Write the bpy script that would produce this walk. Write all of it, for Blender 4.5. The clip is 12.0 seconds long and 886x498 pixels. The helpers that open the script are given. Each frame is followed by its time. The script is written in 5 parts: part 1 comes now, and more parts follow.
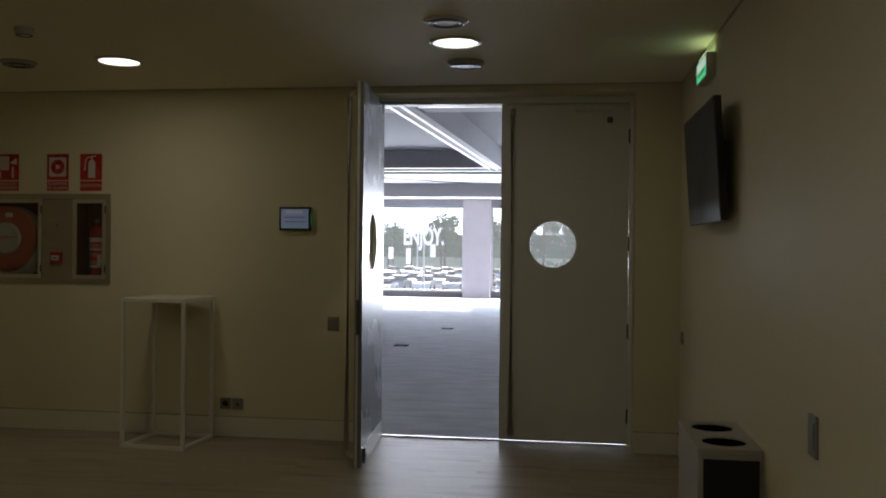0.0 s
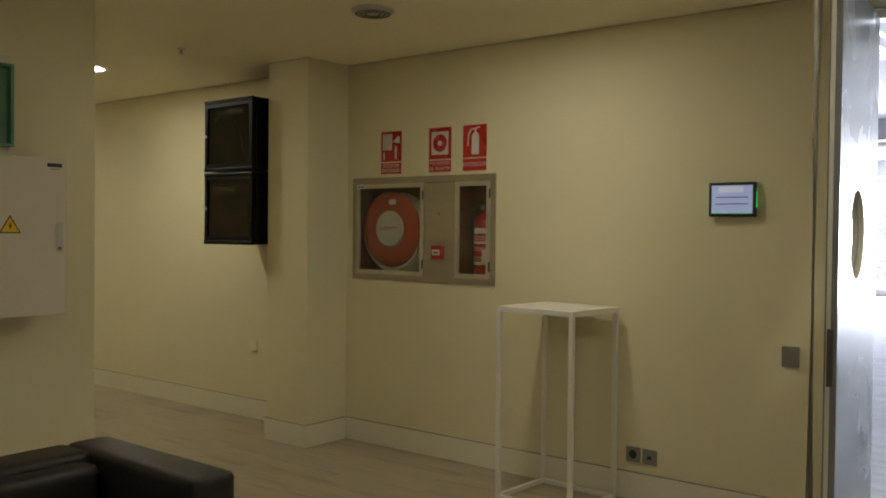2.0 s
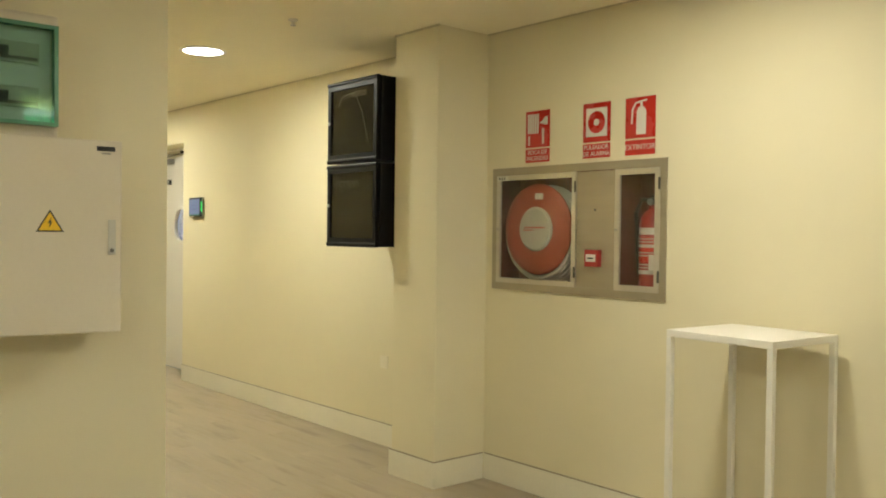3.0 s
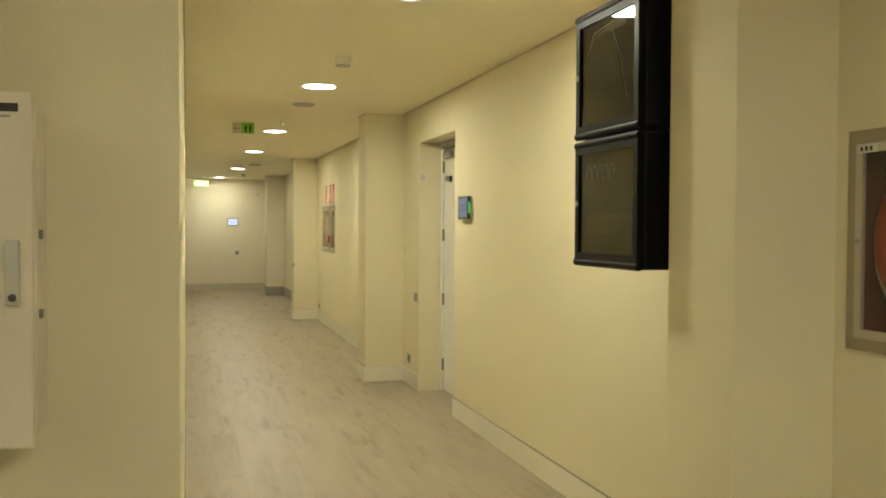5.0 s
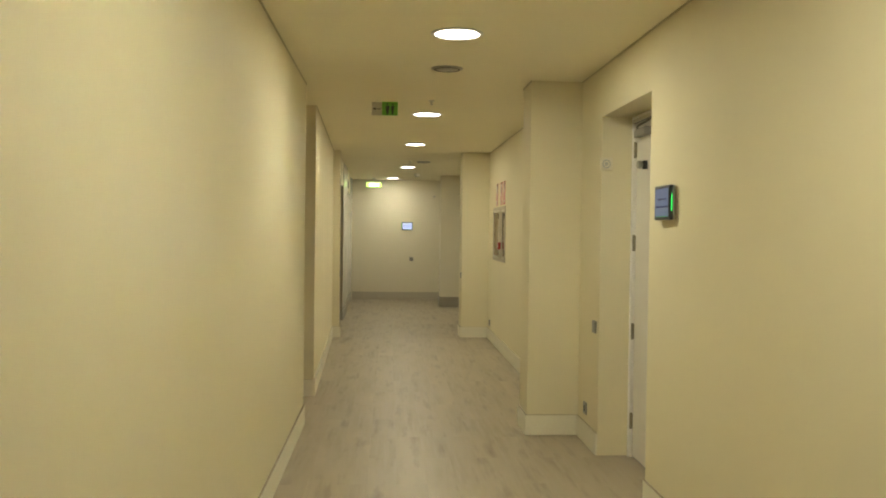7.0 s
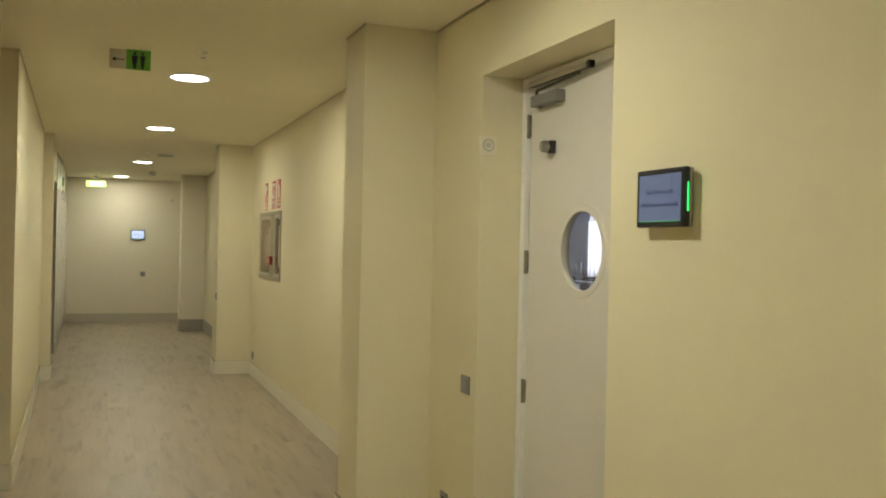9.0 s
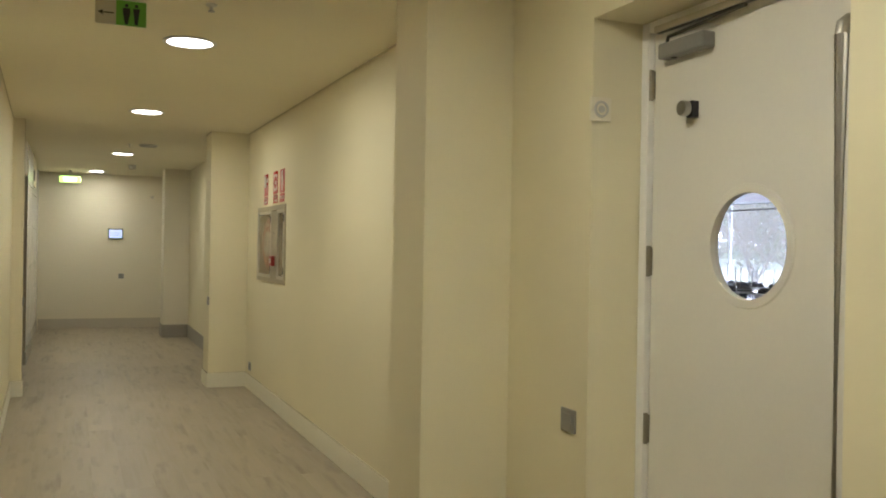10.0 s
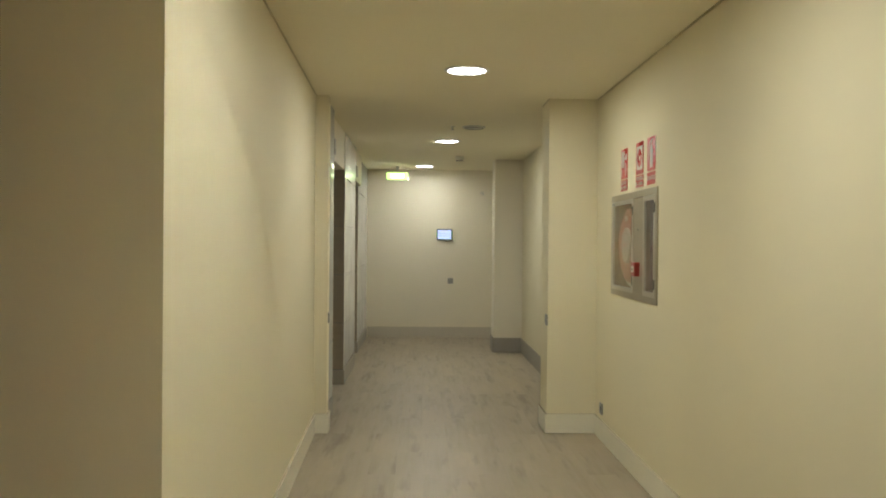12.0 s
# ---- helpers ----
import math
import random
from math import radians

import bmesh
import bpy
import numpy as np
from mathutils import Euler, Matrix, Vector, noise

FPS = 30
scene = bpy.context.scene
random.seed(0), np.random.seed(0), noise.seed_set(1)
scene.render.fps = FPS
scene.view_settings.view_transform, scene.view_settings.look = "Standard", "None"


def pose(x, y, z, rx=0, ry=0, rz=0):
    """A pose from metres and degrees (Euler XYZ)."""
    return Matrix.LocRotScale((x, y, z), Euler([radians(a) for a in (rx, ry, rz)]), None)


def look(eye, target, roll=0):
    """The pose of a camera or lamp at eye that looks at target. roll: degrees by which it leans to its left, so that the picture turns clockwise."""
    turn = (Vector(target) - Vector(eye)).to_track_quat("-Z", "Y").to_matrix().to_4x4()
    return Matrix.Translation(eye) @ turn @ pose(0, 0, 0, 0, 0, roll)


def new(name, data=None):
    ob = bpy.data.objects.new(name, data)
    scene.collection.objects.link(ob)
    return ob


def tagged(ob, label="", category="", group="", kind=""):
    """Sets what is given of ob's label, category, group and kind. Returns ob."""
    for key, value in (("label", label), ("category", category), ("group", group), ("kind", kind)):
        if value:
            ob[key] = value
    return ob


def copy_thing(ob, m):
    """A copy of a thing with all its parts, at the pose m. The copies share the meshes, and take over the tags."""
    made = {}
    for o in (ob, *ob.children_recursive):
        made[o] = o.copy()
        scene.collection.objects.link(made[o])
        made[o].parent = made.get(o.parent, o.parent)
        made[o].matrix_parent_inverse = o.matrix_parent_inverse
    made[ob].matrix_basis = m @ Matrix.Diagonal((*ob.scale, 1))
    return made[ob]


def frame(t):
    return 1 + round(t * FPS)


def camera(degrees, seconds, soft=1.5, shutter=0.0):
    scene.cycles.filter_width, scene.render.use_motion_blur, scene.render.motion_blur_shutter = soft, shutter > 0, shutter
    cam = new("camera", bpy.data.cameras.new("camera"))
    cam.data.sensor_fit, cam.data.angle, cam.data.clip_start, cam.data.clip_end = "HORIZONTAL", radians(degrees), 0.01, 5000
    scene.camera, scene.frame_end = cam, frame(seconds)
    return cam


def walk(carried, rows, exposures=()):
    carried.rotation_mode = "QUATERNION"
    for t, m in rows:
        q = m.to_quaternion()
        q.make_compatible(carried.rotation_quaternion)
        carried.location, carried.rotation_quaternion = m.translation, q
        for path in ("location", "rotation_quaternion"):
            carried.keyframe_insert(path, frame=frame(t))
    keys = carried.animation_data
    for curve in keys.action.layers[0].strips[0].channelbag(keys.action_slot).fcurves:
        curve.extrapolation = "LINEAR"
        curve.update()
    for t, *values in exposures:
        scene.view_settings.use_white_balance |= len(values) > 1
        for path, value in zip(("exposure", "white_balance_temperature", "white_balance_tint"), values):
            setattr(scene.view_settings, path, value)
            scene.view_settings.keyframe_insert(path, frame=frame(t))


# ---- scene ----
cam = camera(54.0, 12.0, soft=1.9)
PATH = [
    (0, (-0.068, 0.233, 1.461), (-0.338, 2.215, 1.457), 0.6),
    (0.5, (-0.102, 0.673, 1.467), (-0.595, 2.611, 1.462), 0.5),
    (1, (-0.199, 1.155, 1.473), (-0.874, 3.037, 1.441), 0.6),
    (1.5, (-0.319, 1.654, 1.478), (-1.241, 3.428, 1.441), 0.6),
    (2, (-0.479, 2.118, 1.483), (-1.707, 3.696, 1.443), 0.6),
    (2.5, (-0.708, 2.576, 1.473), (-2.093, 4.018, 1.433), 0.6),
    (3, (-1.032, 3.014, 1.469), (-2.553, 4.312, 1.432), 0.7),
    (5, (-2.416, 4.517, 1.533), (-4.334, 5.082, 1.483), 0.3),
    (5.5, (-2.950, 4.810, 1.525), (-4.916, 5.173, 1.480), 0.4),
    (6, (-3.440, 5.020, 1.521), (-5.430, 5.214, 1.477), 0.4),
    (6.5, (-3.904, 5.152, 1.520), (-5.902, 5.238, 1.476), 0.6),
    (8.5, (-6.029, 5.063, 1.534), (-7.948, 5.626, 1.526), 1.4),
    (9, (-6.574, 4.982, 1.518), (-8.438, 5.709, 1.515), 1.3),
    (9.5, (-7.085, 4.931, 1.505), (-8.924, 5.717, 1.5), 1.1),
    (10, (-7.621, 4.918, 1.497), (-9.463, 5.698, 1.493), 1.0),
    (10.5, (-8.112, 4.941, 1.503), (-9.986, 5.64, 1.495), 0.8),
    (11, (-8.700, 5.005, 1.506), (-10.637, 5.500, 1.495), 0.6),
    (11.5, (-9.268, 5.087, 1.509), (-11.248, 5.369, 1.493), 0.6),
    (12, (-9.967, 5.194, 1.507), (-11.967, 5.245, 1.492), 0.5),
]
EXPOSURES = [
    (0.0, 0.91, 6250, 14),
    (0.5, 0.84, 6200, 15),
    (1.2, 0.84, 6200, 14),
    (1.6, 1.40, 6250, 14),
    (2.0, 2.70, 6300, 12),
    (2.4, 3.54, 6150, 12),
    (3.0, 4.14, 6100, 11),
    (5.0, 3.82, 6450, 8),
    (6.7, 3.52, 6400, 9),
    (8.5, 3.5, 6150, 10),
    (9.5, 3.38, 5950, 11),
    (10.5, 3.38, 5750, 15),
    (11.0, 3.35, 5750, 15),
    (12.0, 3.55, 5550, 14),
]
walk(cam, [(t, look(eye, target, roll)) for t, eye, target, roll in PATH], EXPOSURES)

# ---- plan: the corridor runs along -x, the hall lies beyond the north wall ----
CEIL = 2.655
NORTH = 6.595          # face of the north wall towards lobby and corridor
PIER = 6.205           # face of its piers
SOUTH_A, SOUTH_B = 4.50, 4.482
EAST, WEST_LOBBY, END = 0.775, -4.56, -23.75
BACK = -2.6            # south end of the lobby
HALL_X0, HALL_X1, HALL_Y = -7.3, 6.0, 25.5
DOOR_Y, DOOR2_Y = 6.815, 6.825

# ---- world and sun ----
world = bpy.data.worlds.new("sky")
scene.world = world
world.use_nodes = True
wn = world.node_tree.nodes
sky = wn.new("ShaderNodeTexSky")
sky.sky_type, sky.sun_disc = "NISHITA", False
sky.sun_elevation, sky.sun_rotation = radians(25), radians(-9)
sky.dust_density, sky.air_density = 0.3, 0.8
world.node_tree.links.new(sky.outputs["Color"], wn["Background"].inputs["Color"])
wn["Background"].inputs["Strength"].default_value = 0.15

sun = new("sun", bpy.data.lights.new("sun", "SUN"))
sun.data.energy, sun.data.angle, sun.data.color = 5.0, radians(0.6), (1.0, 0.95, 0.87)
sun.matrix_world = look((0, 0, 0), (0.16, -1.0, -0.46))


def area_lamp(name, m, size, power, color, size_y=None, spread=None):
    lamp = new(name, bpy.data.lights.new(name, "AREA"))
    lamp.data.shape = "RECTANGLE" if size_y else "DISK"
    lamp.data.size, lamp.data.energy, lamp.data.color = size, power, color
    if size_y:
        lamp.data.size_y = size_y
    if spread:
        lamp.data.spread = radians(spread)
    lamp.matrix_world = m
    return lamp


# daylight through the window openings of the hall and of the second room
area_lamp("daylight_hall", look((-1.0, 25.25, 1.45), (-1.0, 20, 1.0)), 12.0, 860, (0.86, 0.92, 1.0), 2.4)
area_lamp("daylight_room", look((-28.0, 25.25, 1.45), (-27.0, 20, 1.2)), 16.0, 700, (0.86, 0.92, 1.0), 2.3)

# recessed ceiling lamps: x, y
DOWNLIGHTS = [  # the two at y < 3 are unseen, added to even out the lobby light
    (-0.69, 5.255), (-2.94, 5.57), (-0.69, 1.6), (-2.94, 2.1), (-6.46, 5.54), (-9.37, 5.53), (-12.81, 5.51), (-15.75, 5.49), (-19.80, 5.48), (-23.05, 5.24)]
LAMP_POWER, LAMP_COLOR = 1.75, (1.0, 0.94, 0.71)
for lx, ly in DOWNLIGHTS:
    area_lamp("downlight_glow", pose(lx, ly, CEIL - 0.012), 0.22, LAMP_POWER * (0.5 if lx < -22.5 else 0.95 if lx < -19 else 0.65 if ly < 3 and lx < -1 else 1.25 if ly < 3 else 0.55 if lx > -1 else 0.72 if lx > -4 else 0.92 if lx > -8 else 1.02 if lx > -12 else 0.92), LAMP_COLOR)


# ---- materials ----
def mat(name, color, rough=0.5, metal=0.0, vary=0.08, scale=3.0, fine=60.0, bump=0.0, bump_scale=120.0, stretch=(1, 1, 1), spec=0.5, coat=0.0, dirt=0.0):
    m = bpy.data.materials.new(name)
    m.use_nodes = True
    nt = m.node_tree
    n, l = nt.nodes, nt.links
    b = n["Principled BSDF"]
    b.inputs["Roughness"].default_value, b.inputs["Metallic"].default_value = rough, metal
    b.inputs["Specular IOR Level"].default_value = spec
    b.inputs["Coat Weight"].default_value = coat
    tc, mp = n.new("ShaderNodeTexCoord"), n.new("ShaderNodeMapping")
    mp.inputs["Scale"].default_value = stretch
    l.new(tc.outputs["Object"], mp.inputs["Vector"])
    big, small = n.new("ShaderNodeTexNoise"), n.new("ShaderNodeTexNoise")
    big.inputs["Scale"].default_value, small.inputs["Scale"].default_value = scale, fine
    big.inputs["Detail"].default_value = 4
    for t in (big, small):
        l.new(mp.outputs["Vector"], t.inputs["Vector"])
    add = n.new("ShaderNodeMath")
    add.operation = "MULTIPLY_ADD"
    l.new(big.outputs["Fac"], add.inputs[0])
    add.inputs[1].default_value = 0.65
    sm = n.new("ShaderNodeMath")
    sm.operation = "MULTIPLY"
    sm.inputs[1].default_value = 0.35
    l.new(small.outputs["Fac"], sm.inputs[0])
    l.new(sm.outputs[0], add.inputs[2])
    ramp = n.new("ShaderNodeValToRGB")
    ramp.color_ramp.elements[0].position, ramp.color_ramp.elements[1].position = 0.3, 0.7
    ramp.color_ramp.elements[0].color = (*[c * (1 - vary) for c in color], 1)
    ramp.color_ramp.elements[1].color = (*[min(1, c * (1 + vary)) for c in color], 1)
    l.new(add.outputs[0], ramp.inputs["Fac"])
    l.new(ramp.outputs["Color"], b.inputs["Base Color"])
    rr = n.new("ShaderNodeMapRange")
    rr.inputs["To Min"].default_value, rr.inputs["To Max"].default_value = max(0.02, rough - 0.07), min(1, rough + 0.07)
    l.new(big.outputs["Fac"], rr.inputs["Value"])
    l.new(rr.outputs["Result"], b.inputs["Roughness"])
    if bump:
        bt, bn = n.new("ShaderNodeTexNoise"), n.new("ShaderNodeBump")
        bt.inputs["Scale"].default_value = bump_scale
        bt.inputs["Detail"].default_value = 3
        l.new(mp.outputs["Vector"], bt.inputs["Vector"])
        bn.inputs["Strength"].default_value, bn.inputs["Distance"].default_value = bump, 0.01
        l.new(bt.outputs["Fac"], bn.inputs["Height"])
        l.new(bn.outputs["Normal"], b.inputs["Normal"])
    return m


def glow(name, color, strength):
    m = bpy.data.materials.new(name)
    m.use_nodes = True
    b = m.node_tree.nodes["Principled BSDF"]
    b.inputs["Base Color"].default_value = (*color, 1)
    b.inputs["Emission Color"].default_value = (*color, 1)
    b.inputs["Emission Strength"].default_value = strength
    return m


def glass(name, color=(1, 1, 1), rough=0.0, ior=1.45, mix=0.0):
    """Thin glass: clear transmission with a mirror film that grows towards grazing angles."""
    m = bpy.data.materials.new(name)
    m.use_nodes = True
    n, l = m.node_tree.nodes, m.node_tree.links
    n.remove(n["Principled BSDF"])
    tr, gl, mx, lw = n.new("ShaderNodeBsdfTransparent"), n.new("ShaderNodeBsdfGlossy"), n.new("ShaderNodeMixShader"), n.new("ShaderNodeLayerWeight")
    pw, ma = n.new("ShaderNodeMath"), n.new("ShaderNodeMath")
    tr.inputs["Color"].default_value = (*color, 1)
    gl.inputs["Roughness"].default_value = rough
    f0 = ((ior - 1) / (ior + 1)) ** 2
    lw.inputs["Blend"].default_value = 0.5
    pw.operation, pw.inputs[1].default_value = "POWER", 5.0
    ma.operation, ma.inputs[1].default_value, ma.inputs[2].default_value = "MULTIPLY_ADD", 1 - f0, f0
    l.new(lw.outputs["Facing"], pw.inputs[0])
    l.new(pw.outputs[0], ma.inputs[0])
    l.new(ma.outputs[0], mx.inputs["Fac"])
    l.new(tr.outputs[0], mx.inputs[1])
    l.new(gl.outputs[0], mx.inputs[2])
    l.new(mx.outputs[0], n["Material Output"].inputs["Surface"])
    return m


def floor_material():
    """Pale vinyl planks along x with short dark flecks of grain."""
    m = bpy.data.materials.new("vinyl_plank")
    m.use_nodes = True
    n, l = m.node_tree.nodes, m.node_tree.links
    b = n["Principled BSDF"]
    tc = n.new("ShaderNodeTexCoord")
    planks = n.new("ShaderNodeTexBrick")
    planks.inputs["Scale"].default_value = 1.0
    planks.inputs["Brick Width"].default_value, planks.inputs["Row Height"].default_value = 1.2, 0.18
    planks.inputs["Mortar Size"].default_value = 0.0
    planks.inputs["Color1"].default_value, planks.inputs["Color2"].default_value = (0.30, 0.30, 0.30, 1), (0.70, 0.70, 0.70, 1)
    planks.inputs["Mortar"].default_value = (0.25, 0.25, 0.25, 1)
    l.new(tc.outputs["Object"], planks.inputs["Vector"])
    shift = n.new("ShaderNodeVectorMath")
    shift.operation = "MULTIPLY_ADD"
    shift.inputs[1].default_value = (23, 31, 7)
    l.new(planks.outputs["Color"], shift.inputs[0])
    l.new(tc.outputs["Object"], shift.inputs[2])

    def grain(stretch, scale, detail, lo, hi):
        mp, tx, rg = n.new("ShaderNodeMapping"), n.new("ShaderNodeTexNoise"), n.new("ShaderNodeMapRange")
        mp.inputs["Scale"].default_value = stretch
        tx.inputs["Scale"].default_value, tx.inputs["Detail"].default_value = scale, detail
        l.new(shift.outputs[0], mp.inputs["Vector"])
        l.new(mp.outputs["Vector"], tx.inputs["Vector"])
        l.new(tx.outputs["Fac"], rg.inputs["Value"])
        rg.inputs["From Min"].default_value, rg.inputs["From Max"].default_value = lo, hi
        return rg.outputs["Result"]

    broad, fine, fleck = grain((0.7, 3.4, 1), 1.5, 4, 0.32, 0.68), grain((0.9, 12, 1), 2.2, 5, 0.28, 0.72), grain((0.9, 5.5, 1), 2.0, 3, 0.56, 0.76)

    def mixed(f, a, c):
        mx = n.new("ShaderNodeMix")
        mx.data_type = "RGBA"
        l.new(f, mx.inputs["Factor"])
        for sock, v in ((mx.inputs["A"], a), (mx.inputs["B"], c)):
            if isinstance(v, tuple):
                sock.default_value = v
            else:
                l.new(v, sock)
        return mx.outputs["Result"]

    c0 = mixed(broad, (0.315, 0.265, 0.175, 1), (0.44, 0.38, 0.265, 1))
    c1 = mixed(fine, (0.35, 0.292, 0.20, 1), c0)
    half = n.new("ShaderNodeMath")
    half.operation = "MULTIPLY"
    half.inputs[1].default_value = 0.62
    l.new(fleck, half.inputs[0])
    c2 = mixed(half.outputs[0], c1, (0.17, 0.13, 0.09, 1))
    l.new(c2, b.inputs["Base Color"])
    rr = n.new("ShaderNodeMapRange")
    rr.inputs["To Min"].default_value, rr.inputs["To Max"].default_value = 0.36, 0.50
    l.new(fine, rr.inputs["Value"])
    l.new(rr.outputs["Result"], b.inputs["Roughness"])
    bn = n.new("ShaderNodeBump")
    bn.inputs["Strength"].default_value, bn.inputs["Distance"].default_value = 0.12, 0.002
    l.new(fine, bn.inputs["Height"])
    l.new(bn.outputs["Normal"], b.inputs["Normal"])
    return m


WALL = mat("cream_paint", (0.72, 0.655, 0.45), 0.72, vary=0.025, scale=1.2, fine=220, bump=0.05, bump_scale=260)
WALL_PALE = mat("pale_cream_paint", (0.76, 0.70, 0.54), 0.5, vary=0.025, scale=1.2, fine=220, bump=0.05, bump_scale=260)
CEILING = mat("ceiling_paint", (0.86, 0.80, 0.60), 0.8, vary=0.03, scale=0.8, fine=150, bump=0.04, bump_scale=200)
SKIRT = mat("skirting_paint", (0.74, 0.70, 0.56), 0.45, vary=0.05, scale=2, bump=0.03)
SKIRT_GREY = mat("grey_skirting", (0.33, 0.30, 0.245), 0.5, vary=0.08)
SKIRT_END = mat("end_skirting", (0.52, 0.47, 0.375), 0.5, vary=0.06)
JOINT = mat("skirting_top_joint", (0.33, 0.285, 0.2), 0.8, vary=0.15)
SHADOW_GAP = mat("shadow_gap_tone", (0.54, 0.485, 0.34), 0.8, vary=0.1)
FLOOR = floor_material()
WHITE = mat("white_lacquer", (0.80, 0.78, 0.74), 0.38, vary=0.03, scale=2.0, bump=0.02, bump_scale=80)
DOOR_WHITE = mat("door_laminate", (0.71, 0.68, 0.61), 0.36, vary=0.03, scale=1.5, bump=0.02)
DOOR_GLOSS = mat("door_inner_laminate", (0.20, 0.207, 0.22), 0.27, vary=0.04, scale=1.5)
STEEL = mat("brushed_steel", (0.42, 0.41, 0.38), 0.34, 1.0, vary=0.1, scale=4, fine=90, stretch=(1, 1, 12))
STEEL_DARK = mat("dark_steel", (0.12, 0.115, 0.105), 0.4, 0.9, vary=0.1)
GREY_PLASTIC = mat("grey_plastic", (0.22, 0.21, 0.19), 0.45, vary=0.06)
SWITCH_GREY = mat("switch_plate_grey", (0.27, 0.26, 0.235), 0.38, 0.4, vary=0.06)
OFFWHITE = mat("offwhite_plastic", (0.68, 0.66, 0.58), 0.45, vary=0.03)
BLACK = mat("black_plastic", (0.012, 0.012, 0.013), 0.35, vary=0.1)
BLACK_STEEL = mat("black_powder_coat", (0.0035, 0.0035, 0.0038), 0.42, spec=0.12, vary=0.15, bump=0.05, bump_scale=300)
LEATHER = mat("black_leather", (0.013, 0.012, 0.013), 0.42, vary=0.25, scale=6, fine=140, bump=0.25, bump_scale=180)
RED = mat("signal_red", (0.46, 0.026, 0.018), 0.28, vary=0.05)
RED_PAINT = mat("extinguisher_red", (0.31, 0.022, 0.018), 0.28, vary=0.08)
HOSE_RED = mat("hose_reel_red", (0.37, 0.058, 0.032), 0.35, vary=0.08)
SIGN_WHITE = mat("sign_white", (0.64, 0.62, 0.55), 0.5, vary=0.03)
YELLOW = mat("warning_yellow", (0.80, 0.50, 0.02), 0.45, vary=0.05)
CABINET_STEEL = mat("cabinet_steel", (0.40, 0.35, 0.25), 0.36, 0.6, vary=0.07, scale=2, fine=120, stretch=(1, 1, 10))
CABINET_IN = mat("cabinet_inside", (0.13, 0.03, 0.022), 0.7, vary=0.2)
HUB = mat("hub_grey", (0.50, 0.48, 0.42), 0.4, vary=0.05)
HOSE = mat("pale_hose", (0.60, 0.58, 0.52), 0.6, vary=0.1)
GLASS = glass("clear_glass")


def veiled(name, amount, tint=(1, 1, 1)):
    """Window glass with a translucent white film mixed in, which imitates a veil of glare."""
    m = glass(name, tint)
    gn, gk = m.node_tree.nodes, m.node_tree.links
    veil, film = gn.new("ShaderNodeBsdfTranslucent"), gn.new("ShaderNodeMixShader")
    veil.inputs["Color"].default_value, film.inputs["Fac"].default_value = (0.9, 0.92, 0.95, 1), amount
    gk.new(gn["Mix Shader"].outputs[0], film.inputs[1])
    gk.new(veil.outputs[0], film.inputs[2])
    gk.new(film.outputs[0], gn["Material Output"].inputs["Surface"])
    return m


# glare veil by film share; the second tint also dims the overbright view
GLASS_VEILED = veiled("veiled_window_glass", 0.038)
GLASS_HAZY = veiled("hazy_window_glass", 0.02, (0.66, 0.66, 0.70))
BLIND = bpy.data.materials.new("roller_blind_cloth")
BLIND.use_nodes = True
gn, gk = BLIND.node_tree.nodes, BLIND.node_tree.links
cloth, film = gn.new("ShaderNodeBsdfTranslucent"), gn.new("ShaderNodeMixShader")
cloth.inputs["Color"].default_value, film.inputs["Fac"].default_value = (0.75, 0.75, 0.77, 1), 0.3
gn["Principled BSDF"].inputs["Base Color"].default_value, gn["Principled BSDF"].inputs["Roughness"].default_value = (0.8, 0.8, 0.8, 1), 0.9
weave, lift = gn.new("ShaderNodeTexNoise"), gn.new("ShaderNodeBump")
weave.inputs["Scale"].default_value, lift.inputs["Strength"].default_value = 300, 0.1
gk.new(weave.outputs["Fac"], lift.inputs["Height"])
gk.new(lift.outputs["Normal"], gn["Principled BSDF"].inputs["Normal"])
gk.new(gn["Principled BSDF"].outputs[0], film.inputs[1])
gk.new(cloth.outputs[0], film.inputs[2])
gk.new(film.outputs[0], gn["Material Output"].inputs["Surface"])
GLASS_DARK = glass("smoked_glass", (0.62, 0.60, 0.54), 0.03, 1.45)
DOOR_ALU = mat("cabinet_door_aluminium", (0.56, 0.52, 0.43), 0.32, 0.6, vary=0.05, scale=2, fine=120, stretch=(1, 1, 10))
BOX_BEIGE = mat("beige_powder_coat", (0.66, 0.595, 0.47), 0.42, vary=0.03, bump=0.04, bump_scale=300)
BIN_GREY = mat("bin_grey", (0.42, 0.40, 0.355), 0.5, vary=0.05)
HOLE = mat("dark_hole", (0.006, 0.006, 0.006), 0.95, spec=0.0)
GREEN_GLASS = glass("green_tinted_door", (0.64, 0.78, 0.69), 0.02, 1.5)
LAMP_ON = glow("lamp_diffuser", (1.0, 0.95, 0.86), 1.3)
SCREEN = glow("panel_screen", (0.42, 0.50, 0.80), 0.05)
SCREEN_DIM = glow("panel_screen_dim", (0.12, 0.155, 0.29), 0.026)
GREEN_FAINT = glow("green_status_line", (0.06, 0.5, 0.14), 0.05)
SCREEN_BRIGHT = glow("panel_screen_bright", (0.55, 0.64, 1.0), 0.085)
SCREEN_PALE = glow("panel_screen_header", (0.62, 0.68, 0.85), 0.045)
SCREEN_INK = mat("panel_ink", (0.10, 0.12, 0.25), 0.4)
GREEN_LED = glow("green_led", (0.06, 0.92, 0.14), 0.12)
EXIT_GLOW = glow("exit_green_glow", (0.45, 0.75, 0.12), 0.30)
EXIT_WHITE = glow("exit_white_glow", (1.0, 1.0, 0.62), 0.55)
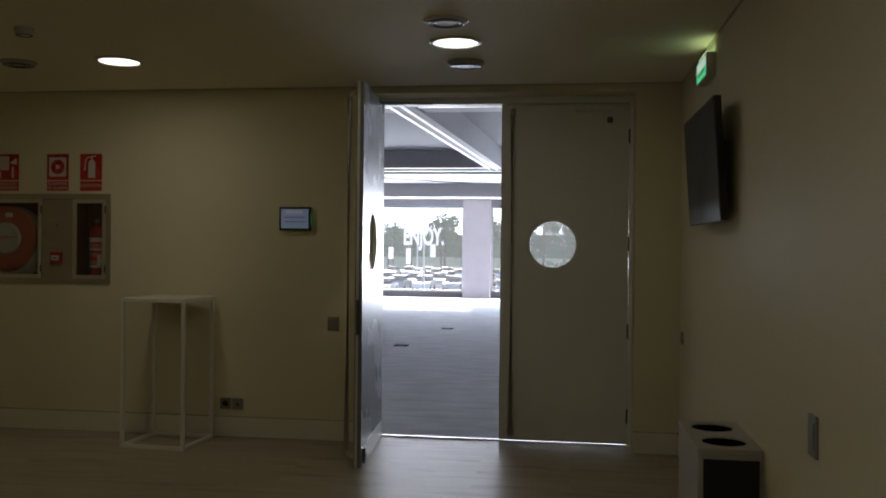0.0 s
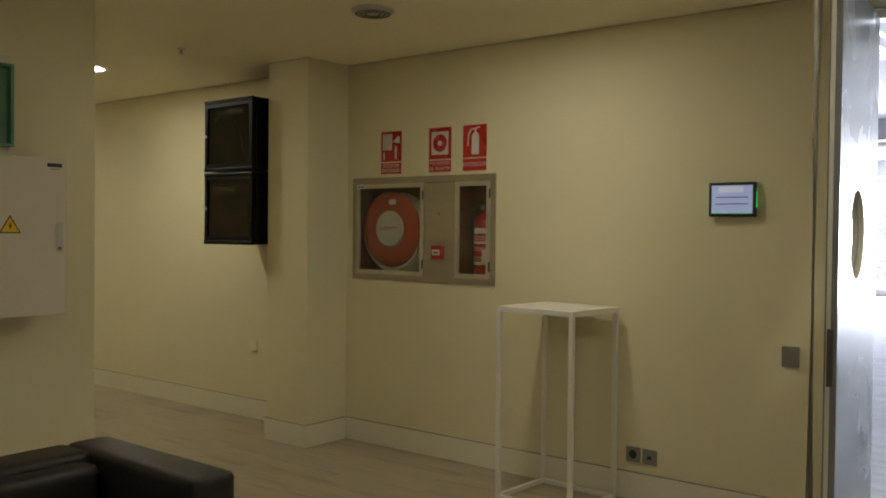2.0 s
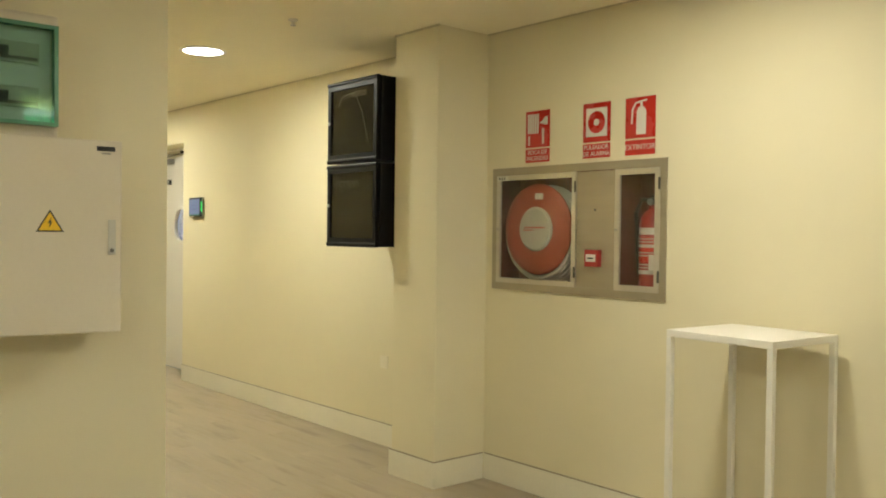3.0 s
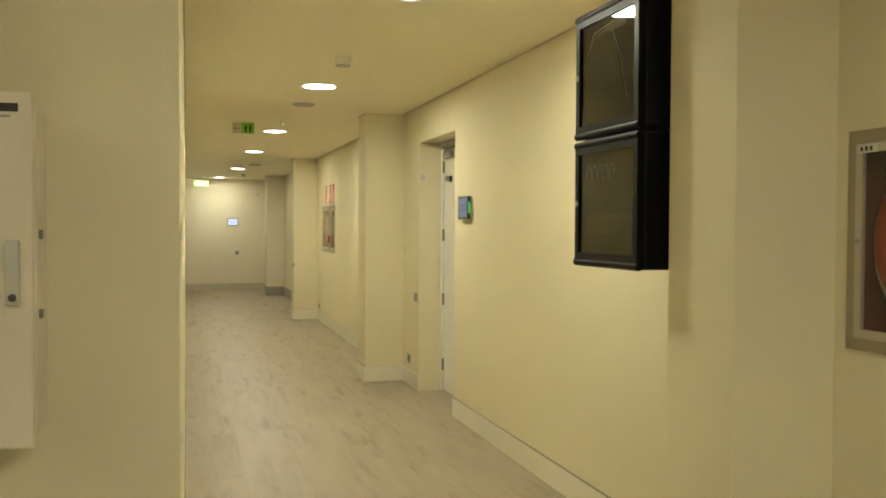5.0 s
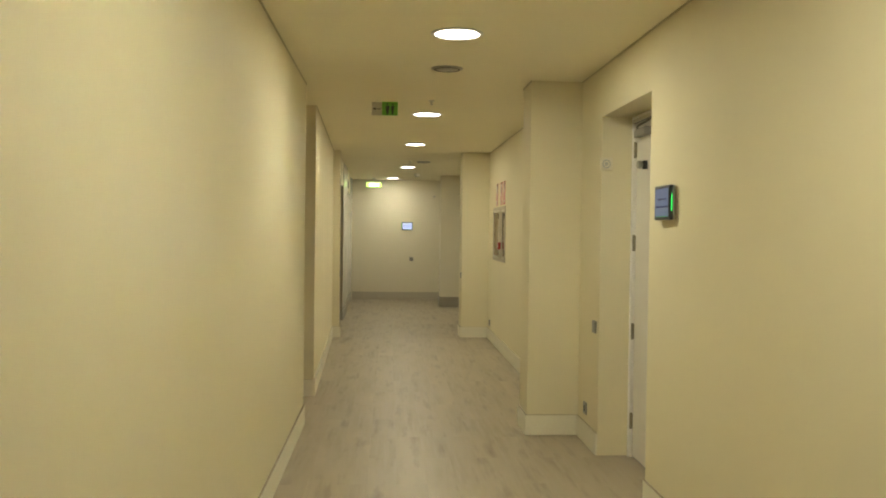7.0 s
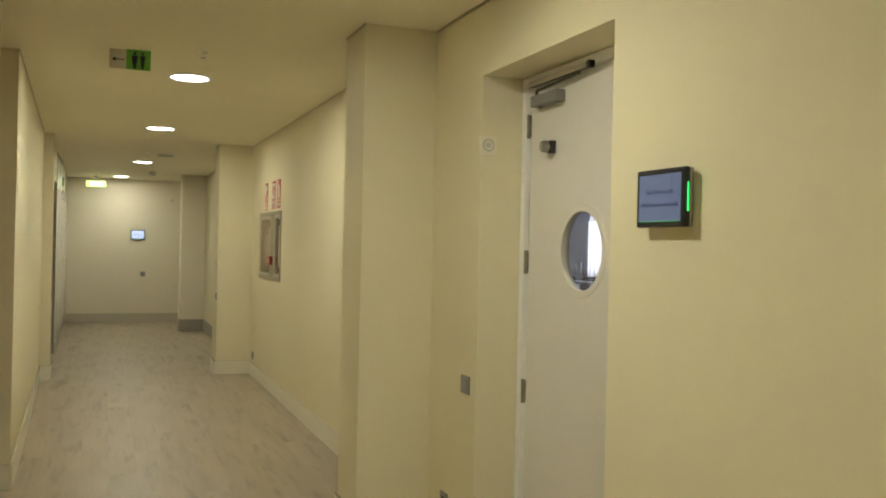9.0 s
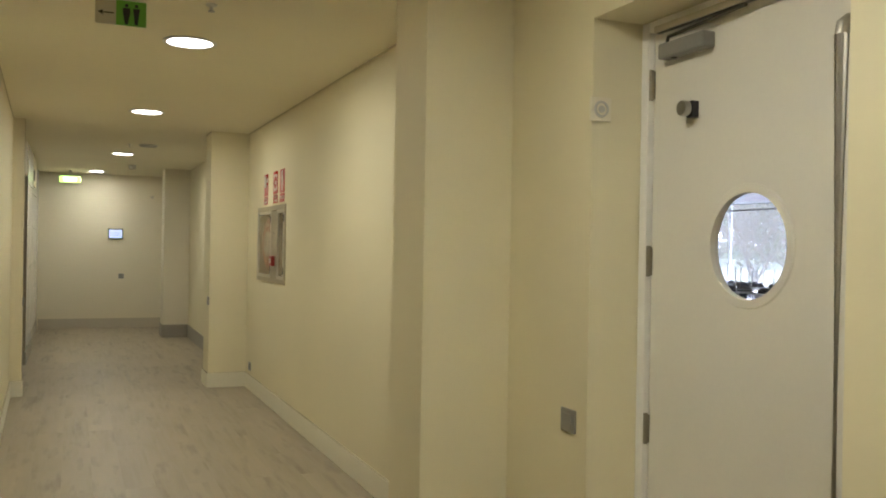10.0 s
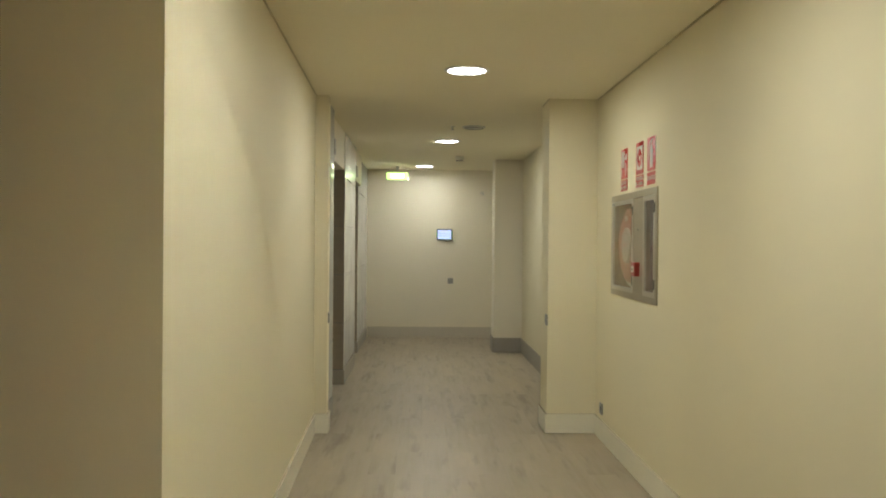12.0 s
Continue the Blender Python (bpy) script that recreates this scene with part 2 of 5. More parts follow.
WOOD = mat("oak_veneer", (0.30, 0.13, 0.028), 0.4, vary=0.2, scale=2, fine=30, stretch=(14, 14, 1))
WOOD_DARK = mat("oak_frame", (0.20, 0.085, 0.02), 0.42, vary=0.2, scale=2, fine=30, stretch=(14, 14, 1))
SIGN_GREEN = mat("sign_green", (0.16, 0.48, 0.05), 0.45, vary=0.04)
INK = mat("ink_black", (0.015, 0.017, 0.012), 0.5)
CARPET = mat("carpet_grey", (0.43, 0.445, 0.49), 0.95, vary=0.28, scale=3.0, fine=55, bump=0.5, bump_scale=300, stretch=(0.8, 2.2, 1), spec=0.1)
HALL_WHITE = mat("hall_white_paint", (0.74, 0.74, 0.74), 0.6, vary=0.04)
HALL_DARK = mat("hall_dark_ceiling", (0.11, 0.11, 0.12), 0.8, vary=0.1)
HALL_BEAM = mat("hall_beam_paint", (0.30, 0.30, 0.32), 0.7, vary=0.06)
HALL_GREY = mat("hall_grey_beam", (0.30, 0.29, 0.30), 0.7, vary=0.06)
# white soffit coloured darker, since the nearby window lamp overlights it
HALL_SOFFIT = mat("hall_soffit_dimmed", (0.27, 0.265, 0.27), 0.7, vary=0.04)
SILL = mat("taupe_sill", (0.13, 0.11, 0.11), 0.6, vary=0.08)
PARTITION = mat("partition_grey", (0.20, 0.205, 0.23), 0.6, vary=0.06, scale=1.5)
LIFT_JAMB = mat("bronze_lift_jamb", (0.33, 0.28, 0.21), 0.35, 0.3, vary=0.08, stretch=(1, 1, 6))
HINGE = mat("aged_hinge_steel", (0.26, 0.235, 0.18), 0.5, 0.8, vary=0.15)
SATIN = mat("satin_steel", (0.56, 0.53, 0.46), 0.48, 0.85, vary=0.06, stretch=(1, 1, 8))
ALU = mat("window_aluminium", (0.50, 0.51, 0.52), 0.4, 0.6, vary=0.05)
STONE = mat("pale_stone_cladding", (0.46, 0.42, 0.425), 0.6, vary=0.06, bump=0.1)
TILE = mat("gloss_tile", (0.74, 0.73, 0.68), 0.18, vary=0.02)
STRIP_ON = glow("strip_light", (1.0, 0.98, 0.95), 0.34)


# ---- mesh helpers ----
def part(name, bm, material, parent=None, label="", smooth=False):
    me = bpy.data.meshes.new(name)
    bmesh.ops.recalc_face_normals(bm, faces=bm.faces)
    bm.to_mesh(me)
    bm.free()
    me.materials.append(material)
    if smooth:
        me.shade_smooth()
        me.set_sharp_from_angle(angle=radians(35))
    ob = new(name, me)
    ob.parent = parent
    if label:
        tagged(ob, label)
    return ob


def thing(name, label, category, group="", m=None):
    ob = new(name)
    ob.empty_display_size = 0.1
    tagged(ob, label, category, group)
    if m is not None:
        ob.matrix_world = m
    return ob


def box(x0, x1, y0, y1, z0, z1, bevel=0.0, bm=None, seg=2):
    own = bm is None
    b = bmesh.new()
    v = [b.verts.new((x, y, z)) for z in (z0, z1) for y in (y0, y1) for x in (x0, x1)]
    for f in ((0, 2, 3, 1), (4, 5, 7, 6), (0, 1, 5, 4), (2, 6, 7, 3), (0, 4, 6, 2), (1, 3, 7, 5)):
        b.faces.new([v[i] for i in f])
    if bevel:
        bmesh.ops.bevel(b, geom=list(b.edges), offset=bevel, segments=seg, profile=0.6, affect="EDGES")
    if own:
        return b
    join(bm, b)
    return bm


def join(bm, other):
    me = bpy.data.meshes.new("scratch")
    other.to_mesh(me)
    other.free()
    bm.from_mesh(me)
    bpy.data.meshes.remove(me)
    return bm


def lathe(profile, m=None, n=32, bm=None):
    """A turned solid about z from (radius, height) pairs."""
    b = bmesh.new()
    rings = []
    for r, z in profile:
        if r < 1e-6:
            rings.append([b.verts.new((0, 0, z))])
        else:
            rings.append([b.verts.new((r * math.cos(2 * math.pi * i / n), r * math.sin(2 * math.pi * i / n), z)) for i in range(n)])
    for a, c in zip(rings, rings[1:]):
        for i in range(n):
            j = (i + 1) % n
            q = [a[i % len(a)], a[j % len(a)], c[j % len(c)], c[i % len(c)]]
            q = list(dict.fromkeys(q))
            if len(q) > 2:
                b.faces.new(q)
    if m is not None:
        b.transform(m)
    if bm is None:
        return b
    return join(bm, b)


def tube(points, r, n=10, bm=None):
    """A round bar along a polyline, with closed ends."""
    b = bmesh.new()
    pts = [Vector(p) for p in points]
    rings = []
    for i, p in enumerate(pts):
        d = (pts[min(i + 1, len(pts) - 1)] - pts[max(i - 1, 0)]).normalized()
        q = d.to_track_quat("Z", "Y")
        rings.append([b.verts.new(p + q @ Vector((r * math.cos(2 * math.pi * k / n), r * math.sin(2 * math.pi * k / n), 0))) for k in range(n)])
    for a, c in zip(rings, rings[1:]):
        for k in range(n):
            b.faces.new((a[k], a[(k + 1) % n], c[(k + 1) % n], c[k]))
    b.faces.new(rings[0])
    b.faces.new(rings[-1])
    if bm is None:
        return b
    return join(bm, b)


def prism(outline, d0, d1, m=None, bm=None):
    """A flat plate from an outline in x and z, thick along y from d0 to d1."""
    b = bmesh.new()
    f, k = [b.verts.new((x, d0, z)) for x, z in outline], [b.verts.new((x, d1, z)) for x, z in outline]
    b.faces.new(f)
    b.faces.new(list(reversed(k)))
    for i in range(len(f)):
        j = (i + 1) % len(f)
        b.faces.new((f[i], f[j], k[j], k[i]))
    if m is not None:
        b.transform(m)
    if bm is None:
        return b
    return join(bm, b)


def circle(cx, cz, r, n=40):
    return [(cx + r * math.cos(2 * math.pi * i / n), cz + r * math.sin(2 * math.pi * i / n)) for i in range(n)]


def ring_plate(cx, cz, r, x0, x1, z0, z1, d0, d1, n=48):
    """A rectangular slab, thick along y, with a round hole through it."""
    b = bmesh.new()
    out = []
    for i in range(n):
        a = 2 * math.pi * i / n
        dx, dz = math.cos(a), math.sin(a)
        s = min([(x1 - cx) / dx if dx > 1e-9 else 1e9, (x0 - cx) / dx if dx < -1e-9 else 1e9, (z1 - cz) / dz if dz > 1e-9 else 1e9, (z0 - cz) / dz if dz < -1e-9 else 1e9])
        out.append((cx + dx * s, cz + dz * s))
    for cxx in (x0, x1):
        for czz in (z0, z1):
            k = min(range(n), key=lambda i: (out[i][0] - cxx) ** 2 + (out[i][1] - czz) ** 2)
            out[k] = (cxx, czz)
    inn = circle(cx, cz, r, n)
    vo = [[b.verts.new((x, d, z)) for x, z in out] for d in (d0, d1)]
    vi = [[b.verts.new((x, d, z)) for x, z in inn] for d in (d0, d1)]
    for i in range(n):
        j = (i + 1) % n
        b.faces.new((vo[0][i], vo[0][j], vi[0][j], vi[0][i]))
        b.faces.new((vo[1][j], vo[1][i], vi[1][i], vi[1][j]))
        b.faces.new((vo[0][j], vo[0][i], vo[1][i], vo[1][j]))
        b.faces.new((vi[0][i], vi[0][j], vi[1][j], vi[1][i]))
    return b


def lettering(name, text, size, m, material, parent, depth=0.0008, align="CENTER", bold=0.0):
    cu = bpy.data.curves.new(name, "FONT")
    cu.body, cu.size, cu.extrude, cu.align_x, cu.align_y = text, size, depth, align, "CENTER"
    cu.offset = bold
    tmp = bpy.data.objects.new(name, cu)
    scene.collection.objects.link(tmp)
    me = bpy.data.meshes.new_from_object(tmp)
    bpy.data.objects.remove(tmp)
    bpy.data.curves.remove(cu)
    me.materials.clear()
    me.materials.append(material)
    ob = new(name, me)
    ob.parent = parent
    ob.matrix_local = m
    return ob


def setting(name, bm, material, label, category=""):
    return tagged(part(name, bm, material), label, category or name.split("_")[0], kind="structure")


# ---- large structure: lobby and corridor ----
CAB_DX = -11.52
WALL_BACK = 6.885
TOP = 2.8


def wall_run(x0, x1, y0, y1, holes=()):
    """A wall along x with rectangular holes (x0, x1, z0, z1), sorted by x."""
    bm = bmesh.new()
    x = x0
    for a, b, c, d in holes:
        box(x, a, y0, y1, 0, TOP, bm=bm)
        if c > 0:
            box(a, b, y0, y1, 0, c, bm=bm)
        box(a, b, y0, y1, d, TOP, bm=bm)
        x = b
    box(x, x1, y0, y1, 0, TOP, bm=bm)
    return bm


CAB = (-4.755, -3.56, 1.155, 1.838)
DOUBLE = (-1.535, 0.455, 0.0, 2.60)
NICHE = (-10.25, -9.14, 0.0, 2.316)
setting("wall_north", wall_run(END - 0.2, EAST + 0.2, NORTH, WALL_BACK, [(CAB[0] + CAB_DX, CAB[1] + CAB_DX, CAB[2], CAB[3]), NICHE, CAB, DOUBLE]), WALL, "cream painted wall with doors and recessed fire cabinets", "wall")
setting("wall_east", box(EAST, EAST + 0.2, BACK, NORTH, 0, TOP), WALL, "cream painted lobby side wall", "wall")
setting("wall_south_lobby", box(WEST_LOBBY - 0.2, EAST + 0.2, BACK - 0.2, BACK, 0, TOP), WALL, "plain cream lobby back wall", "wall")
setting("wall_west_lobby", box(WEST_LOBBY - 0.2, WEST_LOBBY, BACK, SOUTH_A, 0, TOP), WALL, "cream wall end carrying the electrical boxes", "wall")
setting("wall_south_near", box(-11.24, WEST_LOBBY - 0.2, SOUTH_A - 0.2, SOUTH_A, 0, TOP), WALL, "cream corridor wall", "wall")
bm = box(-11.40, -11.24, 3.83, SOUTH_A - 0.2, 0, TOP)
box(-12.55, -12.39, 3.83, SOUTH_B - 0.2, 0, TOP, bm=bm)
box(-12.39, -11.24, 3.83, 4.02, 2.2, TOP, bm=bm)
setting("wall_recess", bm, WALL, "cream side walls of the toilet recess", "wall")
PLAN = Matrix(((1, 0, 0, 0), (0, 0, 1, 0), (0, 1, 0, 0), (0, 0, 0, 1)))
SOUTH_C = 4.362        # far end of the slightly slanting wall before the lifts


def along_far(d0, d1, z0, z1, x1=-12.39):
    """A strip along the far south wall, from d0 to d1 in front of its face."""
    return prism([(-16.81, SOUTH_C + d0), (x1, SOUTH_B + d0), (x1, SOUTH_B + d1), (-16.81, SOUTH_C + d1)], z0, z1, PLAN)


setting("wall_south_far", along_far(-0.2, 0.0, 0, TOP), WALL, "cream corridor wall beyond the recess", "wall")
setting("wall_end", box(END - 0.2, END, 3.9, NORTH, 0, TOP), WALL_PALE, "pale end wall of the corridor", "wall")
for i, (a, b) in enumerate(((-5.23, -4.83), (-11.23, -10.86), (-17.22, -16.85), (-22.30, -21.92))):
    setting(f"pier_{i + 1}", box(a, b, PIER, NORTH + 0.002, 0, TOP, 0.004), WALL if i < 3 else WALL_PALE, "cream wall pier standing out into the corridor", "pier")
setting("ceiling", box(END - 0.2, EAST + 0.2, BACK - 0.2, WALL_BACK - 0.05, CEIL, CEIL + 0.12), CEILING, "flat painted plaster ceiling", "ceiling")
setting("floor", box(END - 0.2, EAST + 0.2, BACK - 0.2, DOOR_Y + 0.02, -0.1, 0), FLOOR, "pale streaked wood-look vinyl floor", "floor")

# lift lobby: tiled piers and recessed lift fronts on the south side
LIFT_BACK, LIFT_FACE = 4.20, 4.39


def tiled(name, x0, x1, y0, y1):
    body = setting(name, box(x0, x1, y0 - 0.2, y1 - 0.008, 0, TOP), GREY_PLASTIC, "white glossy tiled pier between the lifts", "pier")
    zs = [0.16, 0.65, 1.16, 1.67, 2.18, 2.655]
    n = max(1, round((x1 - x0) / 0.6))
    w = (x1 - x0) / n
    for z0, z1 in zip(zs, zs[1:]):
        for k in range(n):
            part("tile", box(x0 + k * w + 0.003, x0 + (k + 1) * w - 0.003, y1 - 0.01, y1, z0 + 0.004, z1 - 0.004), TILE, body)
        part("tile", box(x1 - 0.002, x1 + 0.008, y0, y1 - 0.002, z0 + 0.004, z1 - 0.004), LIFT_JAMB, body, "dark bronze reveal panel")
    part("plinth", box(x0, x1 + 0.012, y0, y1 + 0.006, 0, 0.15), SKIRT_GREY, body, "dark grey plinth")
    return body


tiled("pier_lift_near", -17.60, -16.952, 4.20, 4.43)
tiled("pier_lift_middle", -20.65, -19.15, 4.24, LIFT_FACE)
tiled("pier_lift_far", END, -21.75, 4.24, 4.34)
bm = box(-19.15, -17.60, 4.0, LIFT_FACE - 0.006, 2.26, TOP)
box(-21.75, -20.65, 4.0, LIFT_FACE - 0.006, 2.26, TOP, bm=bm)
box(END, -16.81, 3.95, 4.05, 0, TOP, bm=bm)
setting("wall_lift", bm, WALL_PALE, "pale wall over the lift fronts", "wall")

# skirting boards
def skirting(name, x0, x1, y0, y1, h=0.152, material=None):
    ob = setting(name, box(x0, x1, y0, y1, 0, h, 0.003, seg=1), material or SKIRT, "painted skirting board", "skirting board")
    part("top_joint", box(x0 + 0.001, x1 - 0.001, y0 + 0.001, y1 - 0.001, h - 0.001, h + 0.0035), JOINT if x1 > -5.4 or y1 == PIER else SHADOW_GAP, ob, "dark joint along the top")
    return ob


T = 0.014
for x0, x1 in ((0.455, EAST), (-4.83, -1.535), (-9.14, -5.23), (-10.86, -10.25), (-16.85, -11.23)):
    skirting("baseboard", x0 + (T if x0 in (-4.83, -11.23) else 0), x1, NORTH - T, NORTH)
for i, (a, b) in enumerate(((-5.23, -4.83), (-11.23, -10.86), (-17.22, -16.85))):
    skirting("baseboard", a - T, b + T, PIER - T, PIER)
    skirting("baseboard", b, b + T, PIER, NORTH - T)
    skirting("baseboard", a - T, a, PIER, NORTH - T)
skirting("baseboard", -22.30 - T, -21.92 + T, PIER - T, PIER, 0.2, SKIRT_GREY)
skirting("baseboard", -21.92, -21.92 + T, PIER, NORTH - T, 0.2, SKIRT_GREY)
skirting("baseboard", -21.92 + T, -17.22 - T, NORTH - T, NORTH, 0.2, SKIRT_GREY)
skirting("baseboard", END, END + T, 4.36, NORTH, 0.165, SKIRT_END)
skirting("baseboard", -11.24, WEST_LOBBY + T, SOUTH_A, SOUTH_A + T)
skirting("baseboard", WEST_LOBBY, WEST_LOBBY + T, BACK, SOUTH_A)
far_board = setting("baseboard", along_far(0.0, T, 0, 0.152, -12.39 + T), SKIRT, "painted skirting board", "skirting board")
part("top_joint", along_far(0.001, T - 0.001, 0.151, 0.1555), SHADOW_GAP, far_board, "dark joint along the top")
skirting("baseboard", -12.39, -12.39 + T, 4.04, SOUTH_B)
setting("pilaster_lift", box(-16.95, -16.81, 4.2, 4.464, 0, TOP, 0.003), WALL, "narrow cream pilaster before the lifts", "pilaster")
skirting("baseboard", -16.81, -16.81 + T, SOUTH_C + T, 4.464 + T)
skirting("baseboard", -16.95, -16.81, 4.464, 4.464 + T)
skirting("baseboard", EAST - T, EAST, BACK, NORTH - T)
# narrow strip where walls meet ceiling, coloured as the shade of a shadow gap
for n_, (x0, x1, y0, y1) in enumerate(((-4.83, EAST, NORTH - 0.008, NORTH), (-10.86, -5.23, NORTH - 0.008, NORTH), (-16.85, -11.23, NORTH - 0.008, NORTH), (-11.24, WEST_LOBBY, SOUTH_A, SOUTH_A + 0.008), (EAST - 0.008, EAST, BACK, NORTH - 0.008))):
    setting("trim", box(x0, x1, y0, y1, CEIL - 0.007, CEIL + 0.002), SHADOW_GAP, "thin strip coloured as shadow-gap shade under the ceiling", "trim")
setting("trim", along_far(0.0, 0.008, CEIL - 0.007, CEIL + 0.002), SHADOW_GAP, "thin strip coloured as shadow-gap shade under the ceiling", "trim")
for a, b in ((-5.23, -4.83), (-11.23, -10.86), (-17.22, -16.85)):
    setting("trim", box(a, b + 0.006, PIER - 0.006, PIER, CEIL - 0.01, CEIL + 0.002), SHADOW_GAP, "thin dark shadow-gap bead on a pier", "trim")

# ---- the hall beyond the double door ----
bm = box(HALL_X0 - 0.2, HALL_X0, WALL_BACK, HALL_Y, 0, 4.2)
box(HALL_X1, HALL_X1 + 0.2, WALL_BACK, HALL_Y, 0, 4.2, bm=bm)
box(HALL_X0 - 0.2, HALL_X1 + 0.2, WALL_BACK - 0.1, WALL_BACK, TOP, 4.2, bm=bm)
box(EAST + 0.2, HALL_X1 + 0.2, WALL_BACK - 0.2, WALL_BACK, 0, TOP, bm=bm)
setting("wall_hall", bm, HALL_WHITE, "white side walls of the empty hall", "wall")
setting("floor_hall", box(-45, HALL_X1 + 0.2, DOOR_Y + 0.02, HALL_Y + 0.3, -0.1, 0.0), CARPET, "blue-grey streaked carpet floor of the hall", "floor")
bm = box(-45, HALL_X0 - 0.2, WALL_BACK, HALL_Y + 0.6, 3.75, 3.9)
box(HALL_X0 - 0.2, HALL_X1 + 0.2, WALL_BACK, 21.0, 3.75, 3.9, bm=bm)
box(HALL_X0 - 0.2, HALL_X1 + 0.2, 21.0, HALL_Y + 0.6, 3.75, 3.9, bm=bm)
setting("ceiling_hall", bm, HALL_DARK, "dark grey coffered hall ceiling", "ceiling")
for y0 in (11.7, 20.6):
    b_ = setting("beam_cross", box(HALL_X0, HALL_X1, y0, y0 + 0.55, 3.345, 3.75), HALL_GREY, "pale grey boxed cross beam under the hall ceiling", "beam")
    part("light_strip", box(HALL_X0 + 0.3, HALL_X1 - 0.3, y0 + 0.05, y0 + 0.09, 3.33, 3.347), STRIP_ON, b_, "lit slot in the beam")


def slanted(xs, w, y0, y1, z0, z1):
    """A bar on plan that drifts in x along the hall."""
    return prism([(xs + 0.063 * y0, y0), (xs + w + 0.063 * y0, y0), (xs + w + 0.063 * y1, y1), (xs + 0.063 * y1, y1)], z0, z1, PLAN)


for xs in (-3.09, 1.3, -7.1):
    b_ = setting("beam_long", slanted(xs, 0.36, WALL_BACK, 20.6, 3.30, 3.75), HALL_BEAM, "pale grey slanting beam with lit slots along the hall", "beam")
    for dx in (0.03, 0.20):
        part("light_strip", slanted(xs + dx, 0.03, WALL_BACK + 0.3, 20.5, 3.283, 3.302), STRIP_ON, b_, "lit slot in the beam")
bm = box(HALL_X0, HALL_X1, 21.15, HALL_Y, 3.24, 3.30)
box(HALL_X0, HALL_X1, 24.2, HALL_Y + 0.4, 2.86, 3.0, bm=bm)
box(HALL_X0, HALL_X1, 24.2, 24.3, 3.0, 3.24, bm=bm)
setting("soffit_hall", bm, HALL_SOFFIT, "lowered white soffit along the hall windows, darkened against the window lamp", "soffit")
grille = tagged(part("air_grille_frame", prism([(-6.0, 21.4), (-5.6, 21.4), (-2.6, 24.0), (-3.0, 24.0)], 3.235, 3.242, Matrix(((1, 0, 0, 0), (0, 0, 1, 0), (0, 1, 0, 0), (0, 0, 0, 1)))), HALL_GREY), "long slotted air grille in the white soffit", "air grille")
for k in range(26):
    u = k / 25
    part("slat", box(-5.85 + 3.0 * u, -5.7 + 3.0 * u + 0.2, 21.5 + 2.4 * u, 21.54 + 2.4 * u, 3.222, 3.236), STEEL_DARK, grille)
# window wall
setting("sill_hall", box(HALL_X0, HALL_X1, HALL_Y - 0.06, HALL_Y + 0.25, 0, 0.16, 0.01), SILL, "low dark taupe sill under the hall windows", "sill")
setting("wall_window", box(HALL_X0, HALL_X1, HALL_Y - 0.05, HALL_Y + 0.3, 2.66, 2.87), HALL_GREY, "grey head band of the window wall", "wall")
for x0 in (-2.9, -7.3, 4.2):
    c_ = setting("column", box(x0 + 0.01, x0 + 0.8, HALL_Y - 0.3, HALL_Y + 0.3, 0, 2.9), STONE, "pale stone-clad column between the windows", "column")
    for k in range(4):
        part("cladding_panel", box(x0, x0 + 0.44, HALL_Y - 0.312, HALL_Y - 0.3, 0.17 + 0.67 * k, 0.82 + 0.67 * k), STONE, c_)
        part("cladding_panel", box(x0 + 0.455, x0 + 0.81, HALL_Y - 0.312, HALL_Y - 0.3, 0.17 + 0.67 * k, 0.82 + 0.67 * k), STONE, c_)


def window_bay(name, x0, x1, y, z0, z1, mullions=1, pane=GLASS_VEILED):
    w = setting(name, box(x0, x1, y, y + 0.06, z0, z0 + 0.05), ALU, "large fixed aluminium window looking on the car park", "window")
    part("frame_head", box(x0, x1, y, y + 0.06, z1 - 0.05, z1), ALU, w)
    for k in range(mullions + 1):
        xm = x0 + (x1 - x0) * k / mullions
        xm = min(max(xm - 0.025, x0), x1 - 0.05)
        part("frame_post", box(xm, xm + 0.05, y + 0.002, y + 0.058, z0 + 0.05, z1 - 0.05), ALU, w)
    for k in range(mullions):
        a, b = x0 + (x1 - x0) * k / mullions + 0.03, x0 + (x1 - x0) * (k + 1) / mullions - 0.03
        p = part("pane", box(a, b, y + 0.026, y + 0.032, z0 + 0.05, z1 - 0.05), pane, w, "clear window pane with a milky glare veil mixed in")
        p.visible_shadow = False
    return w


window_bay("window_1", -6.5, -2.9, HALL_Y + 0.05, 0.16, 2.66)
window_bay("window_2", -2.1, 4.2, HALL_Y + 0.05, 0.16, 2.66, 2)
window_bay("window_3", 5.0, 6.0, HALL_Y + 0.05, 0.16, 2.66)

# ---- the second room, seen through the porthole ----
ROOM_X0 = -41.0
# the west wall's dark colour stands in for the shade on it
setting("wall_room_west", box(ROOM_X0 - 0.2, ROOM_X0, WALL_BACK, HALL_Y + 0.3, 0, 3.9), HALL_DARK, "end wall of the second room, its shade painted in dark grey", "wall")
bm = bmesh.new()
box(ROOM_X0, HALL_X0 - 0.2, HALL_Y, HALL_Y + 0.25, 0, 0.16, bm=bm)
box(ROOM_X0, HALL_X0 - 0.2, HALL_Y, HALL_Y + 0.25, 3.18, 3.75, bm=bm)
box(-26.0, HALL_X0 - 0.2, HALL_Y, HALL_Y + 0.25, 0.16, 3.18, bm=bm)
box(ROOM_X0 - 0.2, END - 0.2, WALL_BACK - 0.2, WALL_BACK, 0, 3.9, bm=bm)
setting("wall_room", bm, HALL_GREY, "grey window wall of the second room", "wall")
